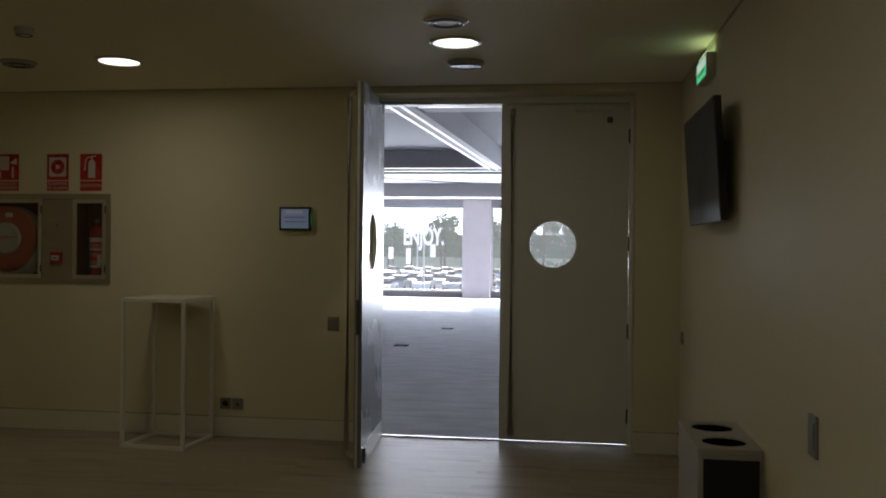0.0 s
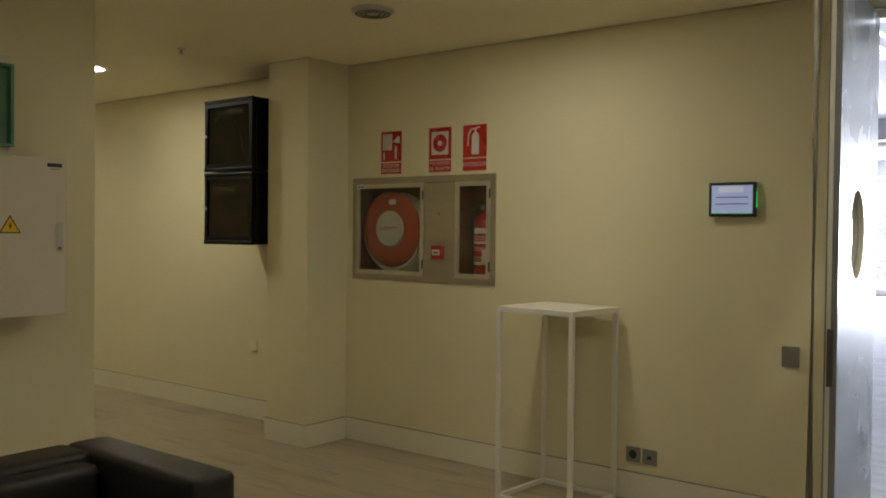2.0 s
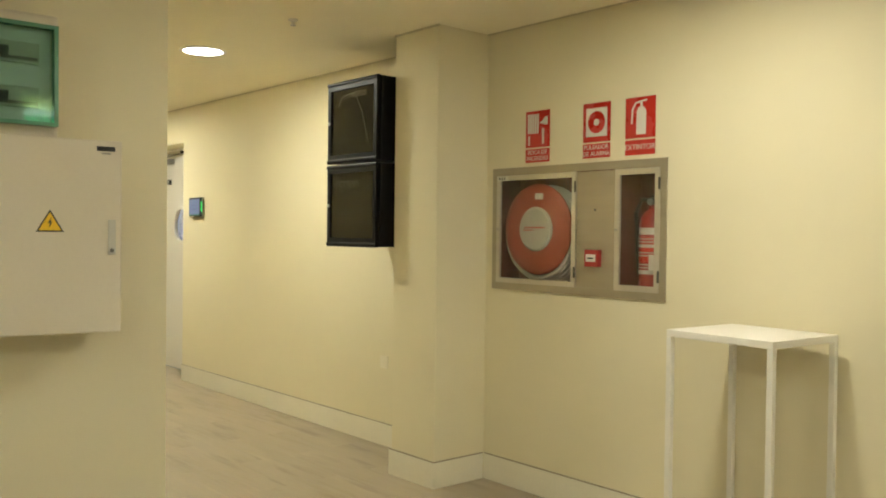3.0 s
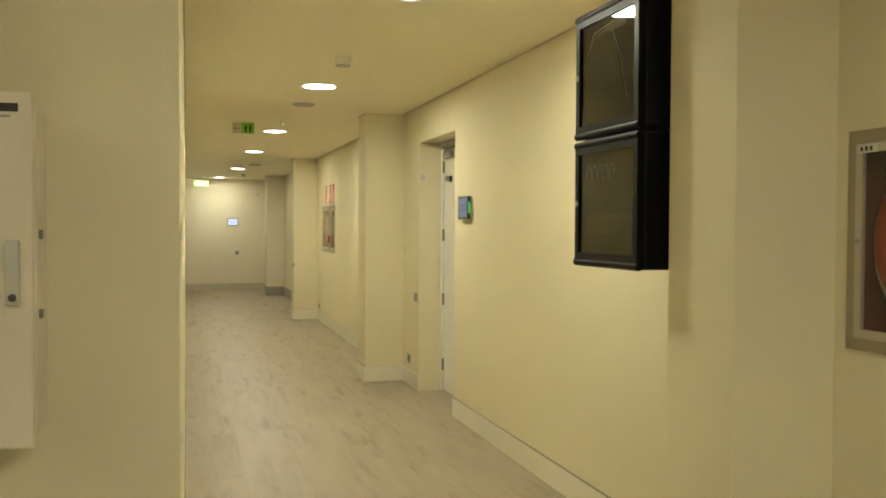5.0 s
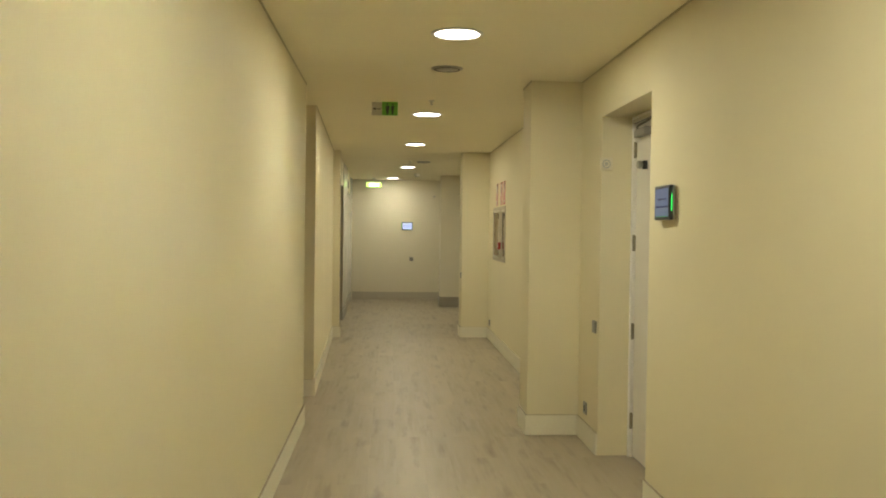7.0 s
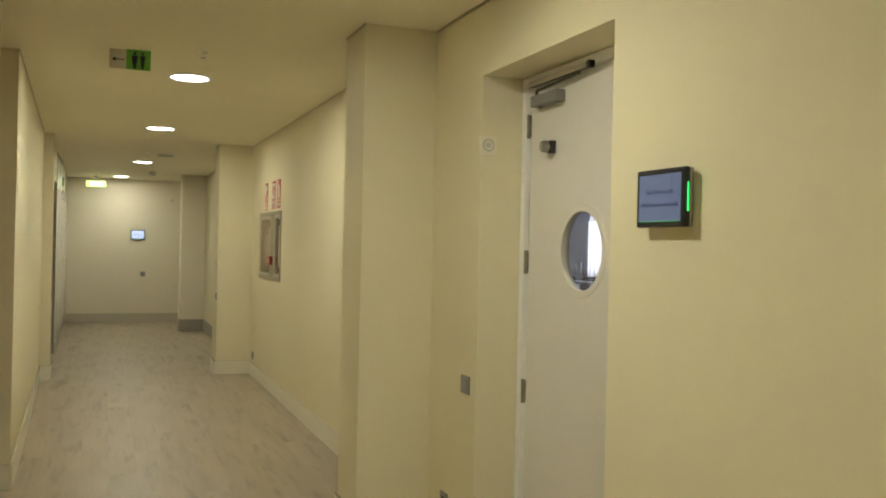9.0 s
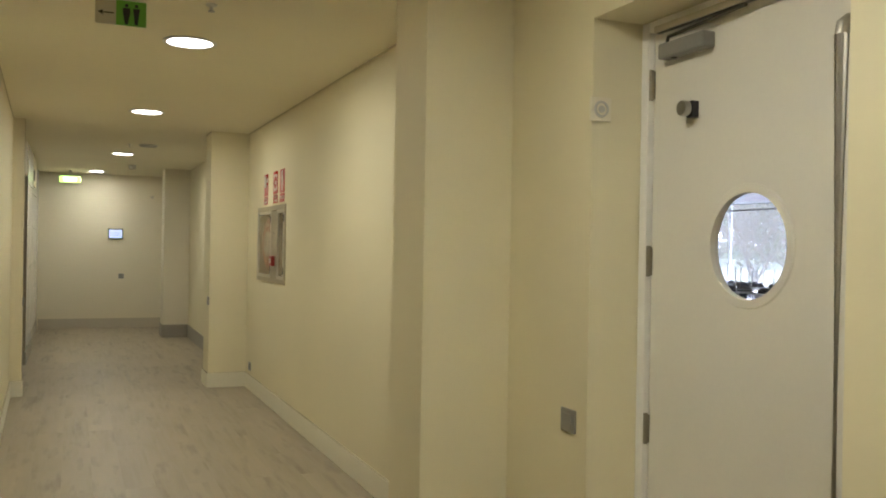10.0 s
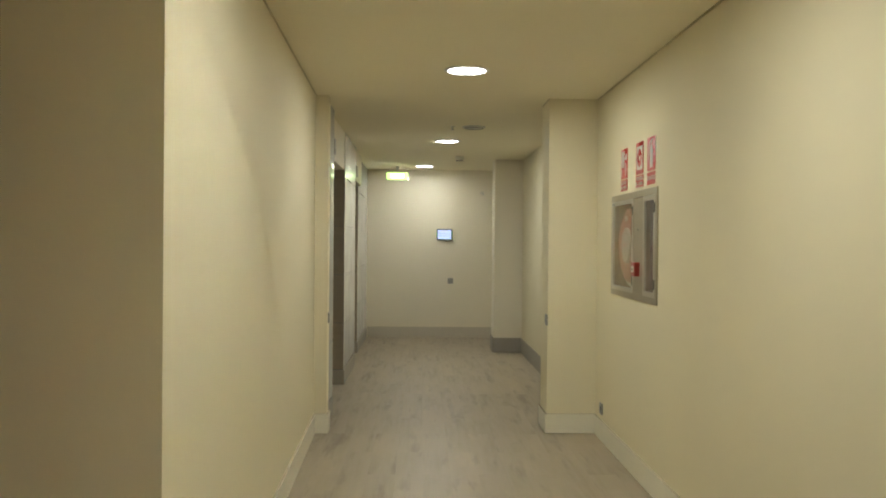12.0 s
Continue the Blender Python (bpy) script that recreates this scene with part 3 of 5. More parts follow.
window_bay("window_4", -36.4, -31.2, HALL_Y + 0.05, 0.16, 3.18, 3, GLASS_HAZY)
window_bay("window_5", -31.2, -26.0, HALL_Y + 0.05, 0.16, 3.18, 2, GLASS_HAZY)
window_bay("window_6", ROOM_X0, -36.42, HALL_Y + 0.05, 0.16, 3.18, 2, GLASS_HAZY)
blind = thing("roller_blind", "white cloth roller blind drawn down over a window", "blind", "", pose(-38.7, HALL_Y - 0.04, 0.2))
part("cloth", box(-2.25, 2.28, -0.002, 0.002, 0.03, 2.66), BLIND, blind)
part("bottom_bar", box(-2.25, 2.28, -0.008, 0.008, 0.0, 0.03, 0.003), ALU, blind)
setting("transom", box(-36.4, -26.0, HALL_Y - 0.02, HALL_Y + 0.045, 2.885, 2.935), STEEL_DARK, "dark transom under the upper strip of glass", "transom")
setting("wall_partition", box(-12.60, HALL_X0 - 0.2, 10.0, 10.1, 0, 3.75), PARTITION, "dark grey folding partition wall", "wall")
setting("wall_room_south", box(END - 0.4, HALL_X0 - 0.2, WALL_BACK, WALL_BACK + 0.02, TOP, 3.9), HALL_GREY, "wall strip over the corridor ceiling", "wall")

# ---- doors ----
def pull_bar(x, z0, z1, r=0.019, off=0.06):
    pts = [(x, 0, z0), (x, -off * 0.6, z0 + 0.004), (x, -off * 0.9, z0 + 0.018), (x, -off, z0 + 0.045), (x, -off, z1 - 0.045), (x, -off * 0.9, z1 - 0.018), (x, -off * 0.6, z1 - 0.004), (x, 0, z1)]
    return tube(pts, r, 12)


def porthole(parent, cx, cz, r, t, rim):
    for y0, s, r in ((0, -1, r), (t, 1, r + 0.02)):
        m = pose(cx, y0, cz, 90 if s < 0 else -90)
        part("porthole_rim", lathe([(r - 0.003, -t * 0.44), (r - 0.003, 0.001), (r - 0.002, 0.004), (r + 0.024, 0.004), (r + 0.027, 0.0008), (r + 0.030, 0.0008), (r + 0.030, 0.0)], m, 48), rim, parent, smooth=True)
    g = part("porthole_glass", prism(circle(cx, cz, r - 0.022, 48), t * 0.45, t * 0.55), GLASS, parent, "clear round window pane")
    g.visible_shadow = False


def hinge(parent, x, y, z, material=STEEL):
    b = lathe([(0, -0.055), (0.009, -0.055), (0.009, 0.055), (0, 0.055)], pose(x, y, z), 12)
    box(x - 0.012, x + 0.012, y, y + 0.01, z - 0.05, z + 0.05, bm=b)
    part("hinge", b, material, parent, "steel butt hinge")


def door_leaf(name, label, m, w, side, height, r, cz, face, back, pull=0.085, shift=0.0, t=0.05):
    """A flush leaf hinged at x = 0 that reaches to side * w; its front looks to -y."""
    x0, x1 = (0.0, w) if side > 0 else (-w, 0.0)
    cx = (x0 + x1) / 2 + side * shift
    ob = setting(name, ring_plate(cx, cz, r, x0, x1, 0.012, height, 0, t * 0.5), face, label, "door")
    ob.matrix_world = m
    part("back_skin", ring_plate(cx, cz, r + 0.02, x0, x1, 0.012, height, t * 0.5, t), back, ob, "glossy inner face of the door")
    porthole(ob, cx, cz, r, t, DOOR_WHITE)
    if pull:
        part("pull_handle", pull_bar(side * (w - pull), 0.065, 2.495 if height > 2.4 else 2.12), SATIN, ob, "full-height steel pull bar", True)
    return ob


frame_1 = setting("door_frame_1", box(-1.535, -1.478, 6.80, 6.90, 0, 2.60, 0.003), WHITE, "white painted double-door frame", "door frame")
part("jamb", box(0.428, 0.455, 6.80, 6.90, 0, 2.60, 0.003), WHITE, frame_1)
part("head", box(-1.478, 0.428, 6.80, 6.90, 2.55, 2.60, 0.003), WHITE, frame_1)
part("door_stop", box(-0.53, 0.428, 6.867, 6.885, 2.53, 2.55, 0.002), WHITE, frame_1)
part("threshold", box(-1.478, 0.428, 6.815, 6.87, 0.0, 0.006, 0.002), STEEL, frame_1, "bright metal threshold strip")

door_1 = door_leaf("door_1", "closed white double-door leaf with a porthole", pose(0.425, DOOR_Y, 0), 0.95, -1, 2.545, 0.176, 1.49, DOOR_WHITE, DOOR_GLOSS, shift=0.083)
for z in (0.22, 0.85, 1.5, 2.3):
    hinge(door_1, 0.004, -0.006, z, STEEL_DARK)
part("closer_bracket", box(-0.165, -0.125, -0.03, 0.0, 2.40, 2.44, 0.004), STEEL_DARK, door_1, "small dark closer bracket")
part("closer_slide", box(-0.40, -0.12, -0.04, 0.0, 2.488, 2.53, 0.004), DOOR_WHITE, door_1, "pale door-closer casing")

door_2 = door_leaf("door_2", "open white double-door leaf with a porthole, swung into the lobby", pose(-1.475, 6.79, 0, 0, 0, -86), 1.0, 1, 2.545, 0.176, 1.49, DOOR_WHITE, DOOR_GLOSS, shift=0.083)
part("lock_plate", box(0.999, 1.003, 0.012, 0.036, 0.88, 1.11, 0.001), STEEL_DARK, door_2, "dark lock plate in the door edge")
part("edge_seal", box(1.0, 1.004, 0.002, 0.008, 0.01, 2.54), GREY_PLASTIC, door_2)
part("flush_bolt", box(0.90, 0.96, 0.05, 0.075, 0.03, 0.13, 0.004), STEEL_DARK, door_2, "dark bolt at the foot of the door")
part("kick_strip", box(0.0, 0.99, 0.05, 0.053, 0.01, 0.13), STEEL, door_2, "steel kick strip")
part("closer_arm", tube([(0.30, 0.06, 2.52), (0.10, 0.30, 2.545), (0.06, 0.42, 2.55)], 0.008, 8), STEEL, door_2, "slim closer arm", True)

frame_2 = setting("door_frame_2", box(-10.248, -10.207, 6.80, 6.90, 0, 2.314, 0.003), WHITE, "white painted door frame in a wall niche", "door frame")
part("jamb", box(-9.17, -9.142, 6.80, 6.90, 0, 2.314, 0.003), WHITE, frame_2)
part("head", box(-10.207, -9.17, 6.80, 6.90, 2.275, 2.314, 0.003), WHITE, frame_2)
for n_, b_ in enumerate((box(-10.207, -9.17, 6.868, 6.884, 2.25, 2.275), box(-10.207, -10.19, 6.868, 6.884, 0, 2.25), box(-9.187, -9.17, 6.868, 6.884, 0, 2.25))):
    part("door_stop", b_, WHITE, frame_2)
door_3 = door_leaf("door_3", "closed white door with a porthole, closer and pull bar", pose(-10.203, DOOR2_Y, 0), 1.03, 1, 2.27, 0.168, 1.517, DOOR_WHITE, DOOR_GLOSS, 0.148, shift=-0.034, t=0.042)
for z in (0.25, 0.86, 1.46, 2.09):
    hinge(door_3, -0.004, -0.012, z, HINGE)
closer = part("closer_body", box(0.08, 0.32, -0.05, 0.0, 2.162, 2.216, 0.008), GREY_PLASTIC, door_3, "grey door-closer box")
part("closer_arm", tube([(0.11, -0.034, 2.216), (0.12, -0.036, 2.236), (0.50, -0.038, 2.252)], 0.006, 8), STEEL_DARK, closer, "dark closer arm", True)
part("screw_cap", lathe([(0, 0.004), (0.009, 0.004), (0.01, 0), (0, 0)], pose(0.14, -0.025, 2.162, 180), 14), BLACK, closer)
rail = part("slide_rail", box(0.06, 0.60, -0.052, -0.027, 2.258, 2.282, 0.003), SATIN, frame_2, "satin steel closer slide rail")
rail.matrix_local = pose(-10.203, DOOR2_Y, 0)
part("rail_groove", box(0.07, 0.59, -0.046, -0.033, 2.255, 2.258), BLACK, rail)
part("rail_end", box(0.575, 0.602, -0.054, -0.027, 2.254, 2.284, 0.003), BLACK, rail, "black end stop of the rail")
stop = part("door_stop_plate", box(0.212, 0.244, -0.028, 0.0, 1.945, 2.0, 0.003), BLACK, door_3, "black magnet plate")
part("door_stop_knob", lathe([(0, 0.034), (0.024, 0.034), (0.026, 0.03), (0.026, 0.010), (0.013, 0.006), (0.013, 0.0), (0, 0.0)], pose(0.228, -0.028, 1.973, 90), 24), STEEL, stop, "round steel stop knob", True)

wood = setting("door_4", box(-12.25, -11.32, 3.96, 4.005, 0.005, 2.09, 0.002), WOOD, "orange-brown oak toilet door", "door")
part("frame_post", box(-12.389, -12.25, 3.94, 4.035, 0, 2.2, 0.004), WOOD_DARK, wood)
part("frame_post", box(-11.32, -11.242, 3.94, 4.035, 0, 2.2, 0.004), WOOD_DARK, wood)
part("frame_head", box(-12.25, -11.32, 3.94, 4.035, 2.095, 2.2, 0.004), WOOD_DARK, wood)
part("sign_plate", box(-12.23, -12.11, 4.005, 4.009, 1.62, 1.74, 0.001), SIGN_GREEN, wood, "green toilet sign plate")
part("sign_mark", box(-12.195, -12.15, 4.009, 4.011, 1.64, 1.70, 0.0), INK, wood)
part("lock_rose", lathe([(0, 0.02), (0.026, 0.02), (0.028, 0), (0, 0)], pose(-12.20, 4.005, 1.0, -90), 20), STEEL_DARK, wood, smooth=True)
part("lock_rose", lathe([(0, 0.02), (0.026, 0.02), (0.028, 0), (0, 0)], pose(-12.20, 4.005, 0.92, -90), 20), STEEL_DARK, wood, smooth=True)

for n_, (x0, x1) in enumerate(((-19.10, -17.65), (-21.70, -20.70))):
    lift = setting(f"lift_door_{n_ + 1}", box(x0, x1, 4.06, 4.10, 0, 2.26, 0.002), STEEL, "brushed steel lift front set in a recess", "lift door")
    part("leaf", box(x0 + 0.15, (x0 + x1) / 2 - 0.002, 4.10, 4.112, 0.005, 2.12, 0.002), STEEL, lift)
    part("leaf", box((x0 + x1) / 2 + 0.002, x1 - 0.15, 4.10, 4.112, 0.005, 2.12, 0.002), STEEL, lift)
    ind = thing("lift_indicator", "small lift hall lantern over the door", "lift indicator", "lift indicators", pose((x0 + x1) / 2 + 0.4, LIFT_FACE - 0.006, 2.38))
    part("housing", box(-0.05, 0.05, 0, 0.018, -0.07, 0.07, 0.004), GREY_PLASTIC, ind)
    part("lens", box(-0.03, 0.03, 0.018, 0.022, -0.02, 0.05, 0.002), OFFWHITE, ind)


# ---- fire cabinet with its signs, hose reel and extinguisher; local x along the wall, y = 0 at the wall face ----
CX = (CAB[0] + CAB[1]) / 2
X0, X1, Z0, Z1 = CAB[0] - CX, CAB[1] - CX, CAB[2], CAB[3]


def cabinet_door(parent, x0, x1, z0, z1, hinge_x, lock_x, border):
    d = part("cabinet_door", ring_rect(x0, x1, z0, z1, border, -0.012, 0.004), DOOR_ALU, parent, "pale aluminium glazed cabinet door")
    g = part("pane", box(x0 + border - 0.006, x1 - border + 0.006, -0.006, -0.003, z0 + border - 0.006, z1 - border + 0.006), CAB_GLASS, d, "clear cabinet pane")
    g.visible_shadow = False
    for z in (z0 + 0.08, z1 - 0.08):
        part("hinge", box(hinge_x - 0.005, hinge_x + 0.005, -0.018, -0.010, z - 0.03, z + 0.03, 0.002), STEEL_DARK, d)
    part("lock", lathe([(0, 0.006), (0.007, 0.006), (0.008, 0), (0, 0)], pose(lock_x, -0.012, (z0 + z1) / 2, 90), 14), STEEL, d, smooth=True)
    return d


def ring_rect(x0, x1, z0, z1, b, y0, y1):
    """A rectangular frame of border b, closed all round, thick along y."""
    bm = bmesh.new()
    out, inn = [(x0, z0), (x1, z0), (x1, z1), (x0, z1)], [(x0 + b, z0 + b), (x1 - b, z0 + b), (x1 - b, z1 - b), (x0 + b, z1 - b)]
    vo = [[bm.verts.new((x, y, z)) for x, z in out] for y in (y0, y1)]
    vi = [[bm.verts.new((x, y, z)) for x, z in inn] for y in (y0, y1)]
    for k in range(4):
        n = (k + 1) % 4
        bm.faces.new((vo[0][k], vo[0][n], vi[0][n], vi[0][k]))
        bm.faces.new((vo[1][n], vo[1][k], vi[1][k], vi[1][n]))
        bm.faces.new((vo[0][n], vo[0][k], vo[1][k], vo[1][n]))
        bm.faces.new((vi[0][k], vi[0][n], vi[1][n], vi[1][k]))
    return bm


CAB_GLASS = glass("cabinet_glass", (0.92, 0.91, 0.88), 0.015, 1.6)
cabinet = thing("fire_cabinet", "recessed steel fire cabinet with two glazed doors", "fire cabinet", "fire cabinets", pose(CX, NORTH, 0))
bm = box(X0 + 0.002, X1 - 0.002, 0.20, 0.215, Z0 + 0.002, Z1 - 0.002)
box(X0 + 0.002, X0 + 0.008, 0.004, 0.20, Z0 + 0.002, Z1 - 0.002, bm=bm)
box(X1 - 0.008, X1 - 0.002, 0.004, 0.20, Z0 + 0.002, Z1 - 0.002, bm=bm)
box(X0 + 0.008, X1 - 0.008, 0.004, 0.20, Z0 + 0.002, Z0 + 0.008, bm=bm)
box(X0 + 0.008, X1 - 0.008, 0.004, 0.20, Z1 - 0.008, Z1 - 0.002, bm=bm)
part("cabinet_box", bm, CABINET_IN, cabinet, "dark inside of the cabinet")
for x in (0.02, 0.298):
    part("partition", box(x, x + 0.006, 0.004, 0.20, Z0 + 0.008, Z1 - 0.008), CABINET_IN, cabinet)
part("outer_frame", ring_rect(X0 - 0.012, X1 + 0.012, Z0 - 0.01, Z1 + 0.012, 0.042, -0.009, -0.001), CABINET_STEEL, cabinet)
cabinet_door(cabinet, X0 + 0.024, 0.035, Z0 + 0.03, Z1 - 0.032, 0.03, X0 + 0.036, 0.028)
cabinet_door(cabinet, 0.297, X1 - 0.024, Z0 + 0.03, Z1 - 0.032, X1 - 0.028, 0.309, 0.03)
part("number_sticker", box(X0 + 0.03, X0 + 0.115, -0.0135, -0.012, Z1 - 0.062, Z1 - 0.036), SIGN_WHITE, cabinet, "small white number sticker")
for k in range(3):
    part("sticker_bar", box(X0 + 0.045 + 0.02 * k, X0 + 0.055 + 0.02 * k, -0.0142, -0.0135, Z1 - 0.056, Z1 - 0.042), INK, cabinet)
mid = part("middle_panel", box(0.04, 0.292, -0.008, 0.004, Z0 + 0.032, Z1 - 0.034, 0.002), CABINET_STEEL, cabinet, "plain steel middle panel")
part("key_hole", lathe([(0, 0.004), (0.006, 0.004), (0.007, 0), (0, 0)], pose(0.166, -0.008, 1.60, 90), 12), STEEL_DARK, mid)
call = thing("fire_call_point", "red manual call point with a white push plate", "call point", "call points", pose(CX + 0.17, NORTH - 0.008, 1.346))
part("housing", box(-0.045, 0.045, -0.035, 0.0, -0.045, 0.045, 0.006), RED_PAINT, call)
part("push_plate", box(-0.032, 0.032, -0.039, -0.035, -0.018, 0.02, 0.002), SIGN_WHITE, call)
part("mark", box(-0.02, 0.02, -0.0405, -0.039, -0.004, 0.004), INK, call)
# hose reel: red flanged drum on a grey hub
reel = part("hose_reel", lathe([(0.125, 0.0), (0.252, 0.0), (0.257, 0.006), (0.257, 0.012), (0.247, 0.018), (0.20, 0.034), (0.13, 0.022), (0.125, 0.022)], pose(-0.292, 0.052, 1.497, 90), 48), HOSE_RED, cabinet, "red hose reel drum", True)
part("hub", lathe([(0, 0.036), (0.115, 0.036), (0.126, 0.028), (0.126, 0.0), (0, 0)], pose(-0.292, 0.052, 1.497, 90), 40), HUB, reel, "grey reel hub disc", True)
part("hub_mark", box(-0.37, -0.215, 0.0145, 0.016, 1.502, 1.51), RED, reel)
part("hub_mark", box(-0.38, -0.305, 0.0145, 0.016, 1.488, 1.494), RED, reel)
part("label", box(-0.29, -0.23, 0.013, 0.018, 1.665, 1.70, 0.002), SIGN_WHITE, reel)
bm = bmesh.new()
for k in range(5):
    tube([(-0.305 + (0.252 + 0.008 * k) * math.cos(a), 0.068 + 0.022 * k, 1.472 - 0.004 * k + (0.252 + 0.008 * k) * math.sin(a)) for a in [2 * math.pi * i / 40 for i in range(41)]], 0.013, 8, bm)
part("hose", bm, HOSE, reel, "pale coiled fire hose", True)

ext = thing("fire_extinguisher", "red fire extinguisher standing inside the wall cabinet", "extinguisher", "extinguishers", pose(CX + 0.455, NORTH + 0.10, Z0 + 0.008))
part("cylinder", lathe([(0, 0.0), (0.058, 0.0), (0.066, 0.008), (0.068, 0.03), (0.068, 0.36), (0.062, 0.395), (0.045, 0.425), (0.024, 0.44), (0.022, 0.46), (0, 0.46)], None, 32), RED_PAINT, ext, smooth=True)
part("label", lathe([(0.0688, 0.17), (0.0688, 0.30)], None, 32), RED, ext)
for z0, z1 in ((0.31, 0.345), (0.245, 0.26), (0.11, 0.13)):
    part("label_band", lathe([(0.0692, z0), (0.0692, z1)], None, 32), SIGN_WHITE, ext, "pale printed band")
for z0 in (0.285, 0.27, 0.215, 0.20, 0.155, 0.14):
    part("print_line", lathe([(0.0696, z0), (0.0696, z0 + 0.006)], None, 32), HUB, ext)
part("inspection_tag", box(0.03, 0.062, -0.075, -0.071, 0.13, 0.21, 0.001), SIGN_WHITE, ext, "pale inspection tag")
part("gauge", lathe([(0, 0.012), (0.016, 0.012), (0.017, 0), (0, 0)], pose(0.0, -0.022, 0.475, 90), 16), STEEL, ext, smooth=True)
part("valve", lathe([(0.018, 0.455), (0.022, 0.465), (0.022, 0.49), (0.012, 0.50), (0, 0.50)], None, 20), STEEL_DARK, ext, smooth=True)
part("lever", box(-0.012, 0.075, -0.008, 0.008, 0.50, 0.512, 0.003), BLACK, ext)
part("hose", tube([(0.02, -0.01, 0.48), (-0.05, -0.03, 0.49), (-0.075, -0.04, 0.42), (-0.076, -0.03, 0.25), (-0.07, -0.02, 0.10)], 0.011, 8), BLACK, ext, "black discharge hose", True)

def fire_sign(name, label, x, word, size, icon):
    s = thing(name, label, "sign", "fire signs", pose(x, NORTH, 0))
    part("picture_plate", box(-0.091, 0.091, -0.003, 0, 1.957, 2.162), RED, s)
    part("word_plate", box(-0.091, 0.091, -0.003, 0, 1.873, 1.948), RED, s)
    lines = word.split("|")
    for i, ln in enumerate(lines):
        lettering("wording", ln, size, pose(0, -0.0036, 1.911 + (0.017 * (len(lines) - 1)) - 0.034 * i, 90), SIGN_WHITE, s)
    for bm in icon():
        part("pictogram", bm, SIGN_WHITE, s)
    return s


def icon_hose():
    for k in range(5):
        yield box(-0.075 + 0.0175 * k, -0.062 + 0.0175 * k, -0.0045, -0.003, 2.035, 2.145)
    yield box(-0.07, -0.058, -0.0045, -0.003, 1.97, 2.022)
    yield box(0.035, 0.05, -0.0045, -0.003, 1.975, 2.06)
    yield prism([(0.03, 2.10), (0.06, 2.125), (0.075, 2.125), (0.075, 2.08), (0.06, 2.08), (0.012, 2.092)], -0.0045, -0.003)


def icon_button():
    yield ring_plate(0, 2.06, 0.058, -0.07, 0.07, 1.985, 2.135, -0.0045, -0.003, 40)
    yield prism(circle(0, 2.06, 0.018, 20), -0.0045, -0.003)


def icon_extinguisher():
    yield prism([(-0.022, 1.975), (0.036, 1.975), (0.036, 2.09), (0.024, 2.112), (-0.01, 2.112), (-0.022, 2.09)], -0.0045, -0.003)
    yield box(0.0, 0.014, -0.0045, -0.003, 2.112, 2.135)
    yield prism([(-0.025, 2.13), (0.04, 2.14), (0.04, 2.15), (-0.03, 2.138)], -0.0045, -0.003)
    yield prism([(-0.03, 2.138), (-0.025, 2.13), (-0.042, 2.10), (-0.046, 2.03), (-0.056, 2.03), (-0.052, 2.105)], -0.0045, -0.003)


signs = [
    fire_sign("fire_sign", "red and white fire-hose sign above the cabinet", -4.418, "BOCA DE|INCENDIO", 0.034, icon_hose),
    fire_sign("fire_sign", "red and white alarm push-button sign above the cabinet", -3.995, "PULSADOR|DE ALARMA", 0.033, icon_button),
    fire_sign("fire_sign", "red and white fire-extinguisher sign above the cabinet", -3.716, "EXTINTOR", 0.038, icon_extinguisher),
]
for ob in (cabinet, call, ext, *signs):
    copy_thing(ob, pose(CAB_DX, 0, 0) @ ob.matrix_world)

# ---- two black wall racks ----
RACK_IN = mat("rack_inside", (0.050, 0.053, 0.046), 0.6, vary=0.3, scale=5, fine=30)
rack = thing("wall_rack", "black steel wall rack with a smoked glass door", "network rack", "stacked wall racks", pose(-5.548, NORTH, 1.378))
W_, D_, H_ = 0.278, 0.47, 0.513
part("housing", box(-W_, W_, -D_, 0, 0, H_, 0.012), BLACK_STEEL, rack)
door_ = part("rack_door", ring_rect(-W_ + 0.012, W_ - 0.012, 0.02, H_ - 0.02, 0.032, -D_ - 0.022, -D_), BLACK_STEEL, rack, "black door frame")
part("pane", box(-W_ + 0.04, W_ - 0.04, -D_ - 0.014, -D_ - 0.010, 0.048, H_ - 0.048), GLASS_DARK, door_, "smoked glass pane")
for z in (0.012, H_ - 0.012):
    part("rail", tube([(-W_ + 0.01, -D_ - 0.012, z), (W_ - 0.01, -D_ - 0.012, z)], 0.016, 12), BLACK_STEEL, rack, "rounded black edge rail", True)
part("lock", lathe([(0, 0.008), (0.010, 0.008), (0.011, 0), (0, 0)], pose(-W_ + 0.032, -D_ - 0.022, H_ * 0.5, 90), 16), STEEL, door_, "small chrome lock", True)
part("back_plate", box(-W_ + 0.043, W_ - 0.043, -D_ - 0.006, -D_ - 0.001, 0.05, H_ - 0.05), RACK_IN, rack, "dark equipment behind the glass")
rack_up = copy_thing(rack, pose(-5.548, NORTH, 1.378 + H_ + 0.014))
cables = [tube([(-0.10, -D_ - 0.009, 0.40), (0.02, -D_ - 0.0088, 0.43), (0.10, -D_ - 0.009, 0.30), (0.16, -D_ - 0.0088, 0.12)], 0.0018, 6), tube([(-0.16, -D_ - 0.009, 0.36), (-0.12, -D_ - 0.0088, 0.42), (0.06, -D_ - 0.0085, 0.44)], 0.0022, 6)]
for c in cables:
    part("cable", c, HOSE, rack_up, "pale loose cable behind the glass", True)
part("patch_panel", box(-0.02, 0.14, -D_ - 0.0095, -D_ - 0.007, 0.405, 0.44), HUB, rack_up)
